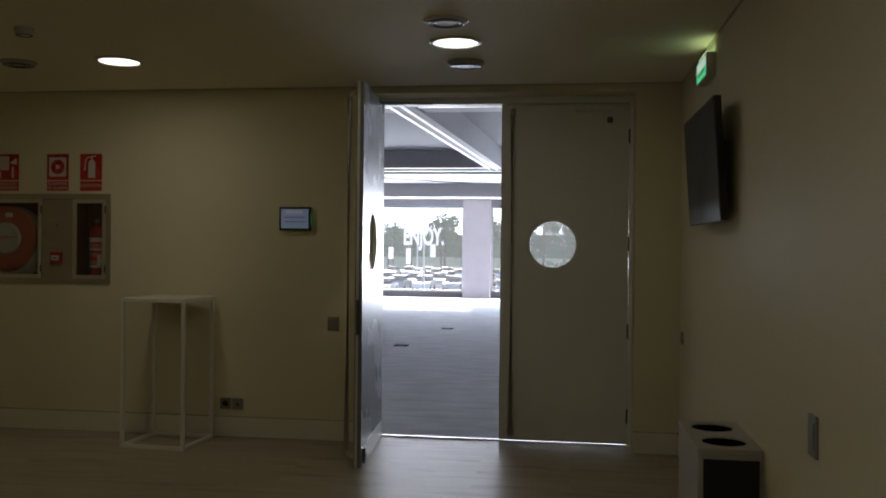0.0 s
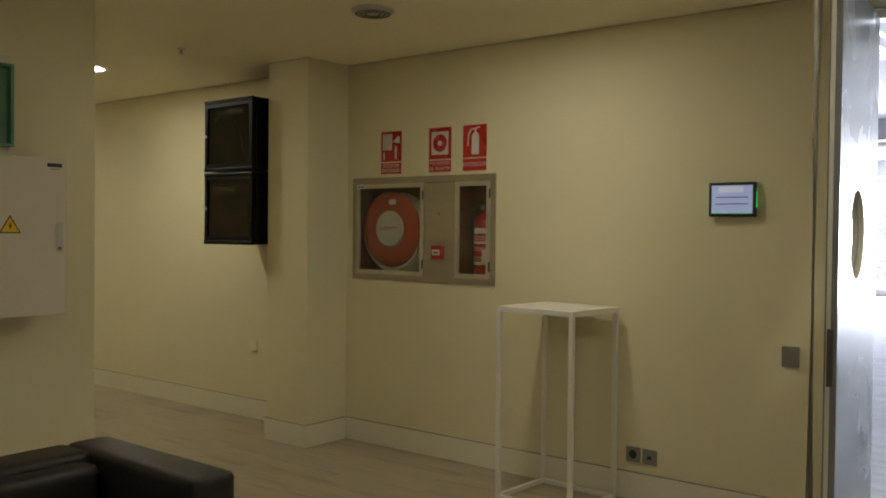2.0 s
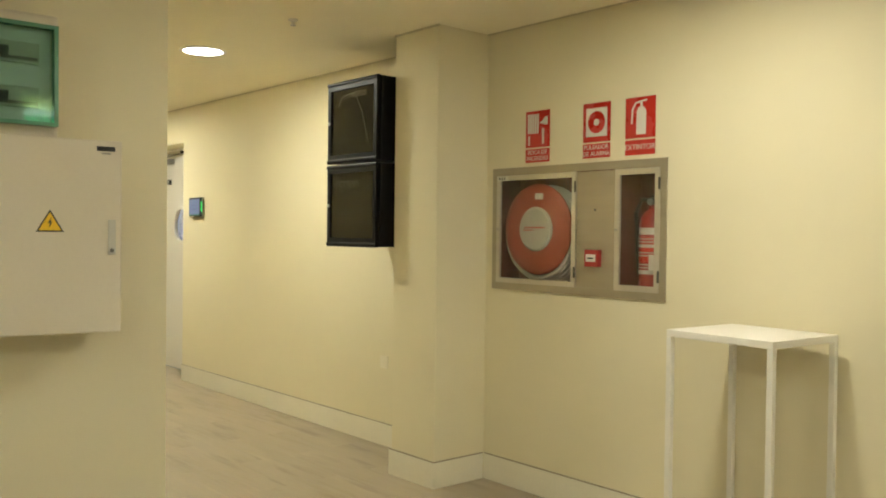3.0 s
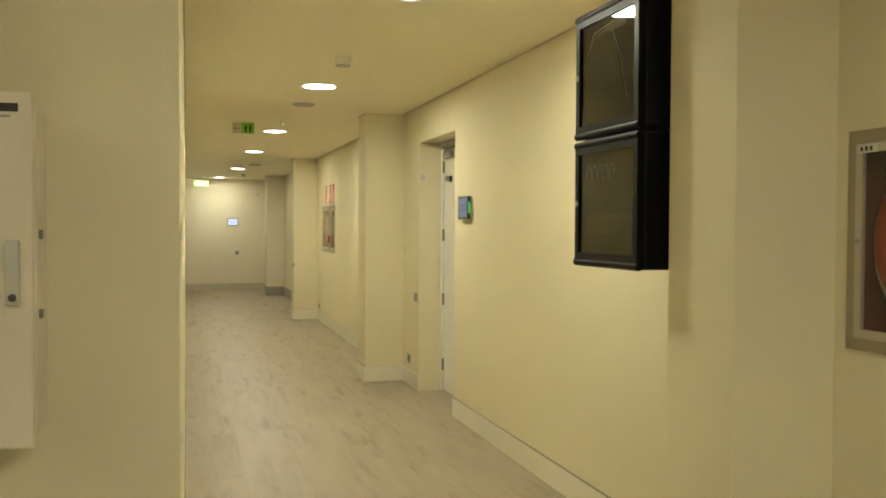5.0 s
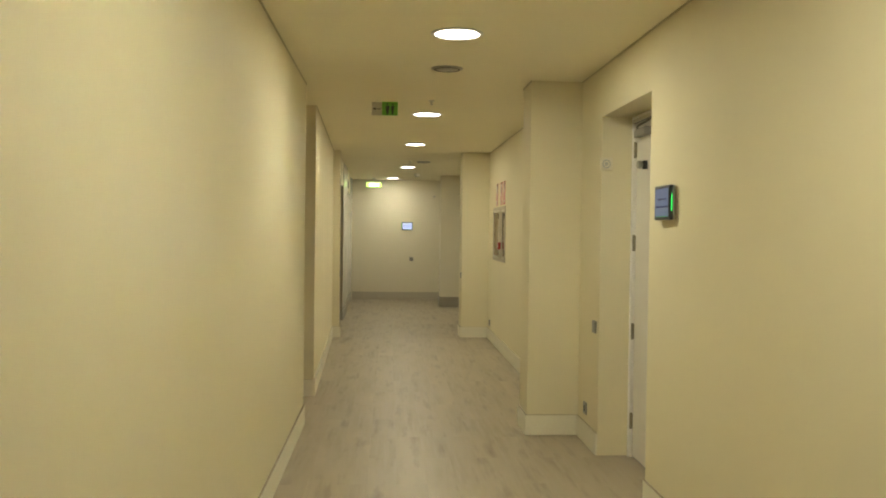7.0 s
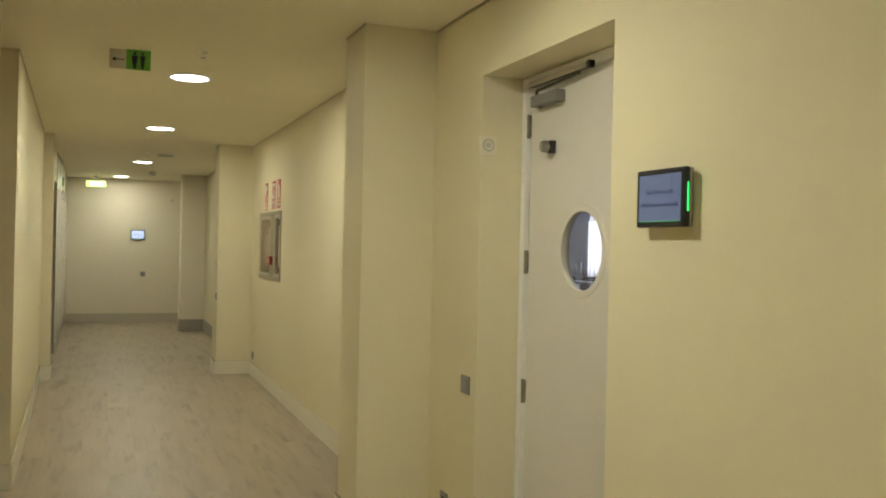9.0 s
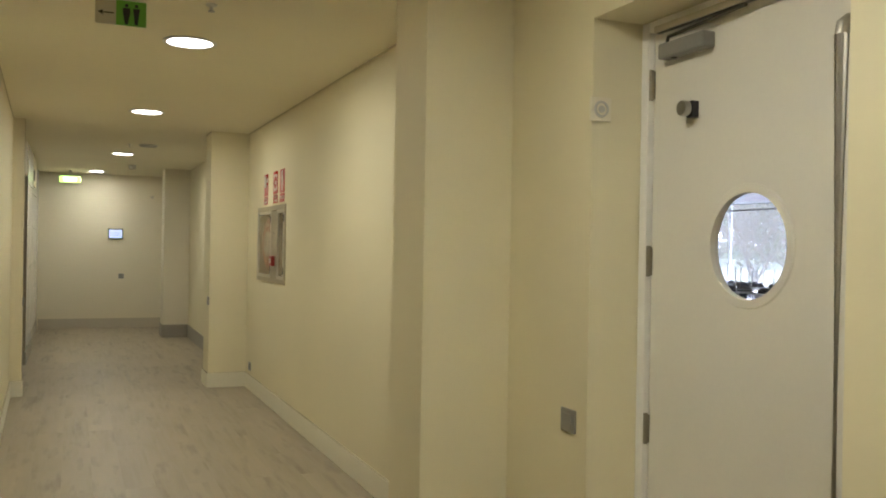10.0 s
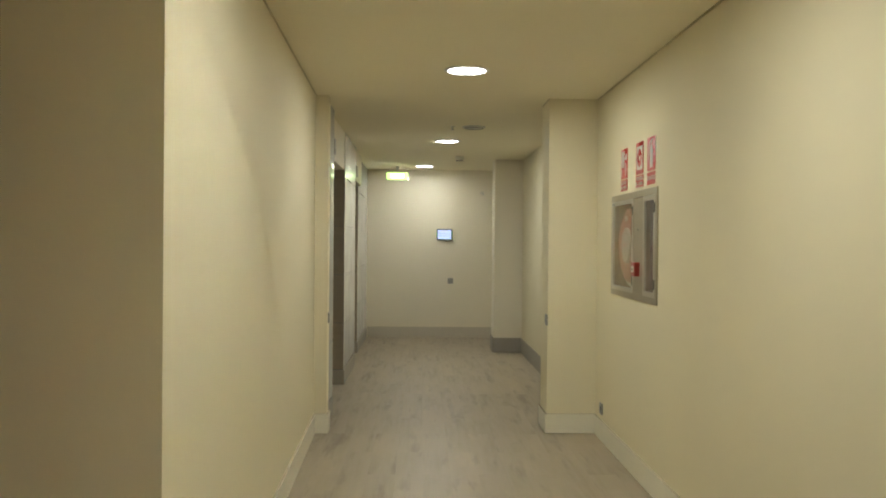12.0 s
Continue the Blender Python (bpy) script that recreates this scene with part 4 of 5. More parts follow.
for k in range(5):
    part("cable", tube([(-0.16 + 0.05 * k + 0.022 * math.cos(a), -D_ - 0.0085, 0.36 + 0.05 * math.sin(a)) for a in [0.3 + 0.35 * i for i in range(10)]], 0.003, 6), GREY_PLASTIC, rack, "looped grey cable", True)
for z, w2 in ((0.20, 0.16), (0.135, 0.10)):
    part("equipment_shelf", box(-0.15, -0.15 + 2 * w2, -D_ - 0.0085, -D_ - 0.006, z, z + 0.008), GREY_PLASTIC, rack, "dim equipment shelf edge")
part("equipment_unit", box(-0.15, 0.13, -D_ - 0.0078, -D_ - 0.006, 0.145, 0.195), STEEL_DARK, rack)

# ---- electrical boxes on the lobby wall end ----
FX = -4.395
ebox = thing("electrical_cabinet", "pale steel electrical cabinet, door ajar, with a warning triangle", "electrical cabinet", "", pose(WEST_LOBBY, 3.893, 1.083))
DEP = FX - WEST_LOBBY
part("body", box(0, DEP - 0.022, -0.33, 0.32, 0.006, 0.70, 0.006), BOX_BEIGE, ebox)
dr = part("cabinet_door", box(DEP - 0.02, DEP, -0.33, 0.335, 0.0, 0.715, 0.005), BOX_BEIGE, ebox, "steel door standing slightly ajar")
dr.matrix_local = pose(DEP - 0.02, -0.33, 0, 0, 0, -7) @ pose(0.02 - DEP, 0.33, 0)
part("maker_plate", box(DEP, DEP + 0.002, 0.245, 0.31, 0.675, 0.692), BLACK, dr, "black maker's plate")
part("caption", box(DEP, DEP + 0.001, 0.262, 0.295, 0.664, 0.668), GREY_PLASTIC, dr)
part("latch", box(DEP, DEP + 0.008, 0.285, 0.312, 0.29, 0.42, 0.003), HUB, dr, "grey recessed latch")
part("latch_button", lathe([(0, 0.004), (0.007, 0.004), (0.008, 0), (0, 0)], pose(DEP + 0.008, 0.2985, 0.305, 0, 90), 14), STEEL_DARK, dr)
TURN_X = Matrix(((0, -1, 0, 0), (1, 0, 0, 0), (0, 0, 1, 0), (0, 0, 0, 1)))
tri = lambda s: [(-s, -s * 0.58), (s, -s * 0.58), (0, s * 1.15)]
part("warning_triangle", prism(tri(0.047), -0.0012, 0, pose(DEP + 0.0002, 0.085, 0.40) @ TURN_X), INK, dr, "black-edged warning triangle")
part("warning_face", prism(tri(0.038), -0.0024, -0.0012, pose(DEP + 0.0002, 0.085, 0.40) @ TURN_X), YELLOW, dr, "yellow triangle face")
part("flash_mark", prism([(0.006, 0.028), (-0.008, 0.004), (-0.001, 0.004), (-0.004, -0.016), (0.008, 0.009), (0.002, 0.009)], -0.0032, -0.0024, pose(DEP + 0.0002, 0.085, 0.40) @ TURN_X), INK, dr)
for z in (0.25, 0.42):
    part("side_knob", box(DEP - 0.06, DEP - 0.045, 0.32, 0.328, z, z + 0.02, 0.002), GREY_PLASTIC, ebox)

gbox = thing("breaker_box", "white breaker box with a green see-through door", "breaker box", "", pose(WEST_LOBBY, 3.80, 1.80))
GD = 0.125
part("body", box(0, GD, -0.22, 0.228, 0, 0.455, 0.014), BOX_BEIGE, gbox)
part("breaker_bed", box(GD, GD + 0.002, -0.19, 0.195, 0.05, 0.40), WHITE, gbox)
for z in (0.105, 0.265):
    part("breaker_row", box(GD + 0.002, GD + 0.018, -0.17, 0.155, z, z + 0.075, 0.003), HUB, gbox, "row of pale breakers")
    part("row_slot", box(GD + 0.018, GD + 0.019, -0.165, 0.15, z + 0.01, z + 0.022), STEEL_DARK, gbox)
    part("switch_block", box(GD + 0.018, GD + 0.024, 0.02, 0.05, z + 0.02, z + 0.055, 0.002), BLACK, gbox)
gd = part("green_door", box(GD + 0.034, GD + 0.038, -0.20, 0.216, 0.042, 0.41, 0.002), GREEN_GLASS, gbox, "green transparent door")
gd.visible_shadow = False
GREEN_EDGE = mat("green_plastic_edge", (0.09, 0.24, 0.15), 0.25, vary=0.05)
bm = ring_rect(-0.20, 0.216, 0.042, 0.41, 0.014, -0.04, 0.0)
bm.transform(pose(GD, 0, 0) @ TURN_X)
part("door_edge", bm, GREEN_EDGE, gbox, "darker green door edge")
trunk = thing("cable_trunking", "grey vertical cable trunking above the breaker box", "cable trunking", "", pose(WEST_LOBBY, 3.72, 2.256))
part("duct", box(0, 0.09, -0.09, 0.09, 0, CEIL - 2.258, 0.003), GREY_PLASTIC, trunk)

# ---- tall white table ----
TABLE_WHITE = mat("table_white", (0.78, 0.75, 0.67), 0.42, vary=0.04)
table = thing("side_table", "tall slim white steel table against the wall", "table", "", pose(-2.935, 6.32, 0, 0, 0, -4))
TW, TD, TH, R = 0.25, 0.23, 1.075, 0.0125
part("tabletop", box(-TW, TW, -TD, TD, TH - 0.03, TH, 0.003), TABLE_WHITE, table)
for sx in (-1, 1):
    for sy in (-1, 1):
        cx_, cy_ = sx * (TW - R), sy * (TD - R)
        part("leg", box(cx_ - R, cx_ + R, cy_ - R, cy_ + R, 2 * R, TH - 0.03, 0.002), TABLE_WHITE, table)
for sy in (-1, 1):
    part("base_rail", box(-TW, TW, sy * (TD - R) - R, sy * (TD - R) + R, 0, 2 * R, 0.002), TABLE_WHITE, table)
for sx in (-1, 1):
    part("base_rail", box(sx * (TW - R) - R, sx * (TW - R) + R, -TD + 2 * R, TD - 2 * R, 0, 2 * R, 0.002), TABLE_WHITE, table)

# ---- black club chair; faces +x ----
chair = thing("club_chair", "black leather club chair with boxy arms", "armchair", "", pose(-3.08, 3.50, 0) @ Matrix.Diagonal((1, 1, 1.055, 1)))


def cushion(x0, x1, y0, y1, z0, z1, r=0.035):
    return box(x0, x1, y0, y1, z0, z1, r, seg=4)


part("arm", cushion(-0.38, 0.38, 0.24, 0.41, 0.06, 0.675), LEATHER, chair, smooth=True)
part("arm", cushion(-0.38, 0.38, -0.55, -0.38, 0.06, 0.675), LEATHER, chair, smooth=True)
part("backrest", cushion(-0.38, -0.19, -0.385, 0.245, 0.06, 0.675), LEATHER, chair, smooth=True)
part("seat", cushion(-0.20, 0.37, -0.375, 0.235, 0.12, 0.45, 0.045), LEATHER, chair, smooth=True)
part("back_cushion", cushion(-0.20, -0.09, -0.36, 0.22, 0.44, 0.655, 0.045), LEATHER, chair, smooth=True)
for x in (-0.33, 0.33):
    for y in (-0.5, 0.36):
        part("foot", lathe([(0, 0), (0.018, 0), (0.022, 0.065), (0, 0.065)], pose(x, y, 0), 14), STEEL_DARK, chair)

# ---- television, exit sign and bin by the east wall ----
tv = thing("wall_television", "black flat television on a tilting wall bracket", "television", "", pose(EAST, 5.09, 1.91))
body = box(-0.028, 0.012, -0.505, 0.505, -0.305, 0.305, 0.006)
tilt = pose(-0.075, 0, 0, 0, -4, 0)
body.transform(tilt)
part("case", body, BLACK, tv)
scr = box(-0.0295, -0.028, -0.492, 0.492, -0.28, 0.292)
scr.transform(tilt)
TV_GLASS = mat("dark_screen", (0.014, 0.014, 0.02), 0.3, vary=0.05, spec=0.25)
part("screen", scr, TV_GLASS, tv, "dark switched-off screen")
part("bracket", box(-0.07, 0.0, -0.2, 0.2, -0.12, 0.12, 0.004), STEEL_DARK, tv)

ex = thing("exit_sign", "green lit emergency exit light on the wall", "exit sign", "exit signs", pose(EAST, 5.40, 2.50))
part("housing", box(-0.055, 0.0, -0.17, 0.17, -0.07, 0.07, 0.01), OFFWHITE, ex)
part("lit_face", box(-0.058, -0.055, -0.155, 0.155, -0.058, -0.005, 0.001), glow("exit_face_green", (0.10, 0.75, 0.30), 0.35), ex, "glowing green sign face")
part("lit_band", box(-0.058, -0.055, -0.155, 0.155, -0.004, 0.05, 0.001), glow("exit_face_pale", (0.62, 0.9, 0.70), 0.30), ex, "pale glowing upper face")
part("lens", box(-0.05, -0.01, -0.14, 0.14, 0.07, 0.076, 0.002), glow("exit_lens", (0.75, 1.0, 0.55), 1.0), ex)
for y in (-0.10, -0.02, 0.07):
    part("mark", box(-0.060, -0.058, y - 0.02, y + 0.02, -0.035, -0.008), SIGN_WHITE, ex)

bin_ = thing("recycling_bin", "pale grey bin with a black front and two round openings", "waste bin", "", pose(0.64, 4.29, 0))
BX, BY, BH = 0.131, 0.30, 0.63
bm = box(-BX, BX, -BY + 0.004, BY, 0, BH - 0.025, 0.004)
part("body", bm, BIN_GREY, bin_)
part("front_panel", box(-BX + 0.022, BX - 0.012, -BY - 0.002, -BY + 0.004, 0.03, BH - 0.045, 0.002), BLACK, bin_, "black front panel")
bm = ring_plate(0, 0.15, 0.095, -BX - 0.004, BX + 0.004, 0.0, BY + 0.004, 0, 0.024, 40)
join(bm, ring_plate(0, -0.15, 0.095, -BX - 0.004, BX + 0.004, -BY - 0.004, 0.0, 0, 0.024, 40))
bm.transform(pose(0, 0, BH) @ Matrix(((1, 0, 0, 0), (0, 0, 1, 0), (0, -1, 0, 0), (0, 0, 0, 1))))
part("lid", bm, BIN_GREY, bin_)
# matte black discs stand in for the shade inside the openings
for y in (-0.15, 0.15):
    part("opening", lathe([(0, -0.0), (0.0945, 0.0), (0.0945, 0.012), (0, 0.012)], pose(0, y, BH - 0.018), 32), HOLE, bin_, "black disc for the shaded inside of a round opening")


# ---- switches, sockets and wall panels; local y = 0 at the wall, front to -y ----
def plate(name, label, category, group, m, w=0.085, h=0.085, material=None, detail="rocker"):
    s = thing(name, label, category, group, m)
    part("plate", box(-w / 2, w / 2, -0.011, 0, -h / 2, h / 2, 0.004), material or SWITCH_GREY, s)
    if detail == "rocker":
        part("rocker", box(-w * 0.33, w * 0.33, -0.015, -0.011, -h * 0.33, h * 0.33, 0.002), material or SWITCH_GREY, s)
    elif detail == "socket":
        part("socket_well", lathe([(0.0, 0.002), (0.021, 0.002), (0.024, 0.0), (0, 0)], pose(0, -0.0112, 0, 90), 24), BLACK, s, "dark round socket well")
    else:
        part("port", box(-0.012, 0.012, -0.0135, -0.011, -0.012, 0.006, 0.001), BLACK, s, "dark data port")
    return s


S = "wall switches"
plate("light_switch", "grey square light switch on the cream wall", "switch", S, pose(-1.76, NORTH, 0.878), 0.085, 0.105)
plate("light_switch", "grey square light switch beside the niche door", "switch", S, pose(-10.365, NORTH, 0.872), 0.095, 0.085)
plate("light_switch", "grey light switch low on the corridor end wall", "switch", S, pose(END, 5.667, 0.898, 0, 0, 90))
plate("light_switch", "grey light switch on a wall pier", "switch", S, pose(-16.87, PIER, 0.90))
plate("light_switch", "grey light switch beside the lift lobby", "switch", S, pose(-16.88, 4.464, 0.905, 0, 0, 180))
plate("light_switch", "grey light switch on the lobby side wall", "switch", S, pose(EAST, 6.45, 0.848, 0, 0, -90))
plate("light_switch", "grey steel wall plate above the bin", "switch", S, pose(EAST, 3.27, 0.845, 0, 0, -90), 0.09, 0.14)
plate("wall_socket", "grey wall socket above the skirting", "socket", "wall sockets", pose(-2.598, NORTH, 0.252), 0.085, 0.085, None, "socket")
plate("data_socket", "grey data outlet above the skirting", "socket", "wall sockets", pose(-2.50, NORTH, 0.25), 0.085, 0.085, None, "port")
plate("wall_socket", "grey wall socket low beside the pier", "socket", "wall sockets", pose(-10.61, NORTH, 0.255), 0.085, 0.085, None, "socket")
plate("wall_socket", "grey wall socket low in the corner by the pier", "socket", "wall sockets", pose(-16.61, NORTH, 0.24), 0.085, 0.085, None, "socket")
plate("blank_plate", "cream blank wall plate", "wall plate", "", pose(-5.83, NORTH, 0.575), 0.085, 0.085, WALL_PALE)


def room_panel(label, m, lines, lit, head=None, foot=None):
    p = thing("room_panel", label, "room panel", "room panels", m)
    part("wall_mount", box(-0.085, 0.085, -0.022, 0, -0.075, 0.055, 0.004), OFFWHITE, p)
    part("bezel", box(-0.122, 0.122, -0.042, -0.020, -0.089, 0.089, 0.007), BLACK, p)
    part("edge_band", box(-0.1205, 0.1205, -0.0215, -0.010, -0.0875, 0.0875, 0.004), STEEL, p, "silver edge of the panel")
    part("screen", box(-0.106, 0.106, -0.0428, -0.0418, -0.072, 0.072), lit, p, "lit blue-white display")
    part("screen_header", box(-0.07, 0.06, -0.0434, -0.0428, 0.035, 0.066), head or SCREEN_PALE, p, "paler picture strip")
    part("screen_footer", box(-0.106, 0.106, -0.0434, -0.0428, -0.072, -0.0705), foot or GREEN_LED, p, "green status line")
    for sx in (-1, 1):
        part("status_light", box(sx * 0.122 - 0.002, sx * 0.122 + 0.002, -0.032, -0.027, -0.043, 0.043), GREEN_LED, p, "green status light")
    for i, ln in enumerate(lines):
        if ln:
            lettering("wording", ln, 0.019, pose(0, -0.0436, 0.018 - 0.038 * i, 90), SCREEN_INK, p, 0.0004)
        else:
            part("text_bar", box(-0.085, 0.085, -0.0434, -0.0428, 0.008 - 0.034 * i, 0.013 - 0.034 * i), SCREEN_INK, p)
    return p


room_panel("black tablet room panel with a lit screen", pose(-2.055, NORTH, 1.664), ["", ""], SCREEN)
room_panel("black tablet room panel with green side light", pose(-8.80, NORTH, 1.684), ["Sala Multiusos (2)", "Multi-Purpose Room (2)"], SCREEN_DIM, SCREEN_DIM, GREEN_FAINT)
room_panel("black tablet room panel on the end wall", pose(END, 5.565, 1.632, 0, 0, 90), ["", ""], SCREEN_BRIGHT)

siren = thing("alarm_sounder", "square offwhite alarm sounder in the door niche", "alarm sounder", "alarm sounders", pose(-10.25, 6.625, 1.995, 0, 0, 90))
part("base", box(-0.043, 0.043, -0.012, 0, -0.043, 0.043, 0.005), WALL_PALE, siren)
part("ring", lathe([(0.022, 0.0), (0.022, 0.005), (0.028, 0.005), (0.030, 0.0)], pose(0, -0.012, 0, 90), 24), HUB, siren, smooth=True)
part("centre", lathe([(0, 0.006), (0.012, 0.006), (0.013, 0), (0, 0)], pose(0, -0.012, 0, 90), 16), HUB, siren)
copy_thing(siren, pose(END, 6.16, 2.29, 0, 0, 90))

# ---- ceiling fittings ----
lampring = thing("downlight", "round recessed white ceiling downlight, lit", "ceiling lamp", "downlights", pose(*DOWNLIGHTS[0], CEIL))
part("trim_ring", lathe([(0.125, 0.0), (0.15, -0.002), (0.152, -0.006), (0.138, -0.012), (0.128, -0.010), (0.125, 0.0)], None, 40), WHITE, lampring, smooth=True)
part("diffuser", lathe([(0, -0.004), (0.127, -0.004), (0.127, 0.0), (0, 0.0)], None, 40), LAMP_ON, lampring, "glowing white diffuser")
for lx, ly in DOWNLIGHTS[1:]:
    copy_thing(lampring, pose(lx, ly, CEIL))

def ceiling_disc(name, label, category, m, r, h, material, slots=0):
    d = thing(name, label, category, "", m)
    part("housing", lathe([(0, 0.0), (r, 0.0), (r, -h * 0.35), (r * 0.82, -h), (0, -h)], None, 32), material, d, smooth=True)
    for k in range(slots):
        rr = r * (0.78 - 0.2 * k)
        part("slot_ring", lathe([(rr - 0.008, -h - 0.001), (rr, -h - 0.004), (rr + 0.006, -h - 0.001)], None, 32), STEEL_DARK, d, "dark air slot")
    return d


ceiling_disc("ceiling_speaker", "round pale ceiling loudspeaker grille", "speaker", pose(-0.685, 4.78, CEIL), 0.12, 0.012, OFFWHITE, 2)
ceiling_disc("air_valve", "round chrome-rimmed ceiling air valve", "air vent", pose(-0.69, 5.79, CEIL), 0.12, 0.03, STEEL, 2)
ceiling_disc("air_valve", "round slotted ceiling air valve", "air vent", pose(-3.63, 5.54, CEIL), 0.115, 0.022, HUB, 3)
ceiling_disc("smoke_detector", "small pale smoke detector on the ceiling", "smoke detector", pose(-3.04, 4.71, CEIL), 0.05, 0.04, OFFWHITE, 1)
ceiling_disc("smoke_detector", "white domed smoke detector on the corridor ceiling", "smoke detector", pose(-8.15, 5.51, CEIL), 0.055, 0.055, OFFWHITE, 1)
ceiling_disc("smoke_detector", "small smoke detector near the lifts", "smoke detector", pose(-21.55, 5.70, CEIL), 0.055, 0.055, OFFWHITE, 1)
ceiling_disc("air_valve", "flat grey ceiling air valve in the corridor", "air vent", pose(-10.45, 5.545, CEIL), 0.11, 0.008, HUB, 1)
ceiling_disc("air_valve", "flat grey ceiling air valve near the lifts", "air vent", pose(-18.58, 5.71, CEIL), 0.115, 0.014, HUB, 1)
for x, y in ((-5.31, 5.54), (-11.95, 5.51), (-18.55, 5.495)):
    d = thing("sprinkler", "small pale sprinkler head on the ceiling", "sprinkler", "sprinklers", pose(x, y, CEIL))
    part("rose", lathe([(0, 0.0), (0.028, 0.0), (0.026, -0.008), (0.009, -0.012), (0.009, -0.03), (0, -0.03)], None, 20), OFFWHITE, d, smooth=True)
    part("deflector", lathe([(0, -0.036), (0.016, -0.036), (0.016, -0.033), (0, -0.033)], None, 16), STEEL, d)

wc = thing("toilet_sign", "green toilet sign plate with an arrow, hung from the ceiling", "sign", "", pose(-12.08, 5.105, CEIL))
part("clear_plate", box(-0.003, 0.003, -0.115, 0.02, -0.118, -0.004), mat("frosted_plate", (0.60, 0.56, 0.44), 0.3, vary=0.03), wc, "pale plate with an arrow")
part("green_plate", box(-0.004, 0.004, -0.022, 0.115, -0.118, 0.0), SIGN_GREEN, wc, "green plate")
part("arrow_shaft", box(0.003, 0.0045, -0.09, -0.032, -0.067, -0.061), INK, wc)
part("arrow_head", prism([(-0.105, -0.064), (-0.078, -0.050), (-0.084, -0.064), (-0.078, -0.078)], -0.0045, -0.003, TURN_X), INK, wc)
for y, w2 in ((0.025, 0.017), (0.07, 0.013)):
    part("mark", prism([(y - 0.007, -0.112), (y + 0.007, -0.112), (y + w2, -0.055), (y + 0.016, -0.034), (y - 0.016, -0.034), (y - w2, -0.055)], -0.0056, -0.004, TURN_X), INK, wc)
    part("mark", prism(circle(y, -0.022, 0.0085, 14), -0.0056, -0.004, TURN_X), INK, wc)

ex2 = thing("exit_sign", "glowing yellow-green exit light under the corridor ceiling", "exit sign", "exit signs", pose(-23.15, 4.83, 2.505))
part("housing", box(-0.03, 0.03, -0.17, 0.17, -0.06, 0.07, 0.006), OFFWHITE, ex2)
part("lit_face", box(0.03, 0.034, -0.16, 0.16, -0.055, 0.05, 0.001), EXIT_GLOW, ex2, "glowing green face")
part("lit_centre", box(0.034, 0.037, -0.10, 0.10, -0.03, 0.03, 0.001), EXIT_WHITE, ex2, "bright centre of the sign")
part("stem", box(-0.008, 0.008, -0.02, 0.02, 0.07, CEIL - 2.505), OFFWHITE, ex2)

# ---- in the hall: floor boxes and window lettering ----
for x, y in ((-2.4, 12.9), (-2.08, 15.7)):
    fb = thing("floor_box", "dark metal floor socket box in the carpet", "floor box", "floor boxes", pose(x, y, 0))
    part("lid", box(-0.10, 0.10, -0.09, 0.09, 0.0, 0.006, 0.001), HOLE, fb)
    part("cable_flap", box(-0.04, 0.04, -0.085, -0.03, 0.006, 0.012, 0.001), GREY_PLASTIC, fb)
decal = thing("window_lettering", "white vinyl lettering stuck on the window pane", "lettering", "", pose(-4.0, HALL_Y + 0.07, 1.55))
VINYL = mat("white_vinyl", (0.85, 0.85, 0.85), 0.5, vary=0.02)
lettering("wording", "ENJOY.", 0.62, pose(-0.10, 0, 0.20, 90) @ Matrix.Diagonal((0.62, 1.12, 1, 1)), VINYL, decal, 0.001, bold=0.022)
part("vinyl_bar", box(-0.62, -0.48, -0.001, 0.001, -0.60, -0.12), VINYL, decal)
part("vinyl_bar", box(0.10, 0.26, -0.001, 0.001, -0.38, 0.0), VINYL, decal)
part("vinyl_bar", box(-1.15, -1.0, -0.001, 0.001, -0.45, -0.1), VINYL, decal)

decal2 = thing("window_lettering", "white vinyl word on the second room's window pane", "lettering", "", pose(-35.0, HALL_Y + 0.07, 1.8))
lettering("wording", "RELAX.", 0.62, pose(0, 0, 0, 90) @ Matrix.Diagonal((0.62, 1.12, 1, 1)), VINYL, decal2, 0.001, bold=0.022)

# ---- second room: folding tables with chairs turned up on them ----
TABLE_TOP = mat("pale_tabletop", (0.70, 0.70, 0.70), 0.4, vary=0.04)
CHAIR_DARK = mat("dark_chair_fabric", (0.03, 0.03, 0.038), 0.8, vary=0.2, bump=0.2)
CHROME = mat("chrome_tube", (0.66, 0.66, 0.68), 0.2, 1.0, vary=0.04)


def folding_table(m):
    t = thing("folding_table", "pale folding table with slim steel legs", "table", "folding tables", m)
    part("tabletop", box(-0.75, 0.75, -0.36, 0.36, 0.715, 0.74, 0.006), TABLE_TOP, t)
    for x in (-0.66, 0.66):
        for y in (-0.30, 0.30):
            part("leg", tube([(x, y, 0), (x, y, 0.715)], 0.014, 8), CHROME, t)
        part("leg_brace", tube([(x, -0.30, 0.12), (x, 0.30, 0.12)], 0.010, 8), CHROME, t)
    return t


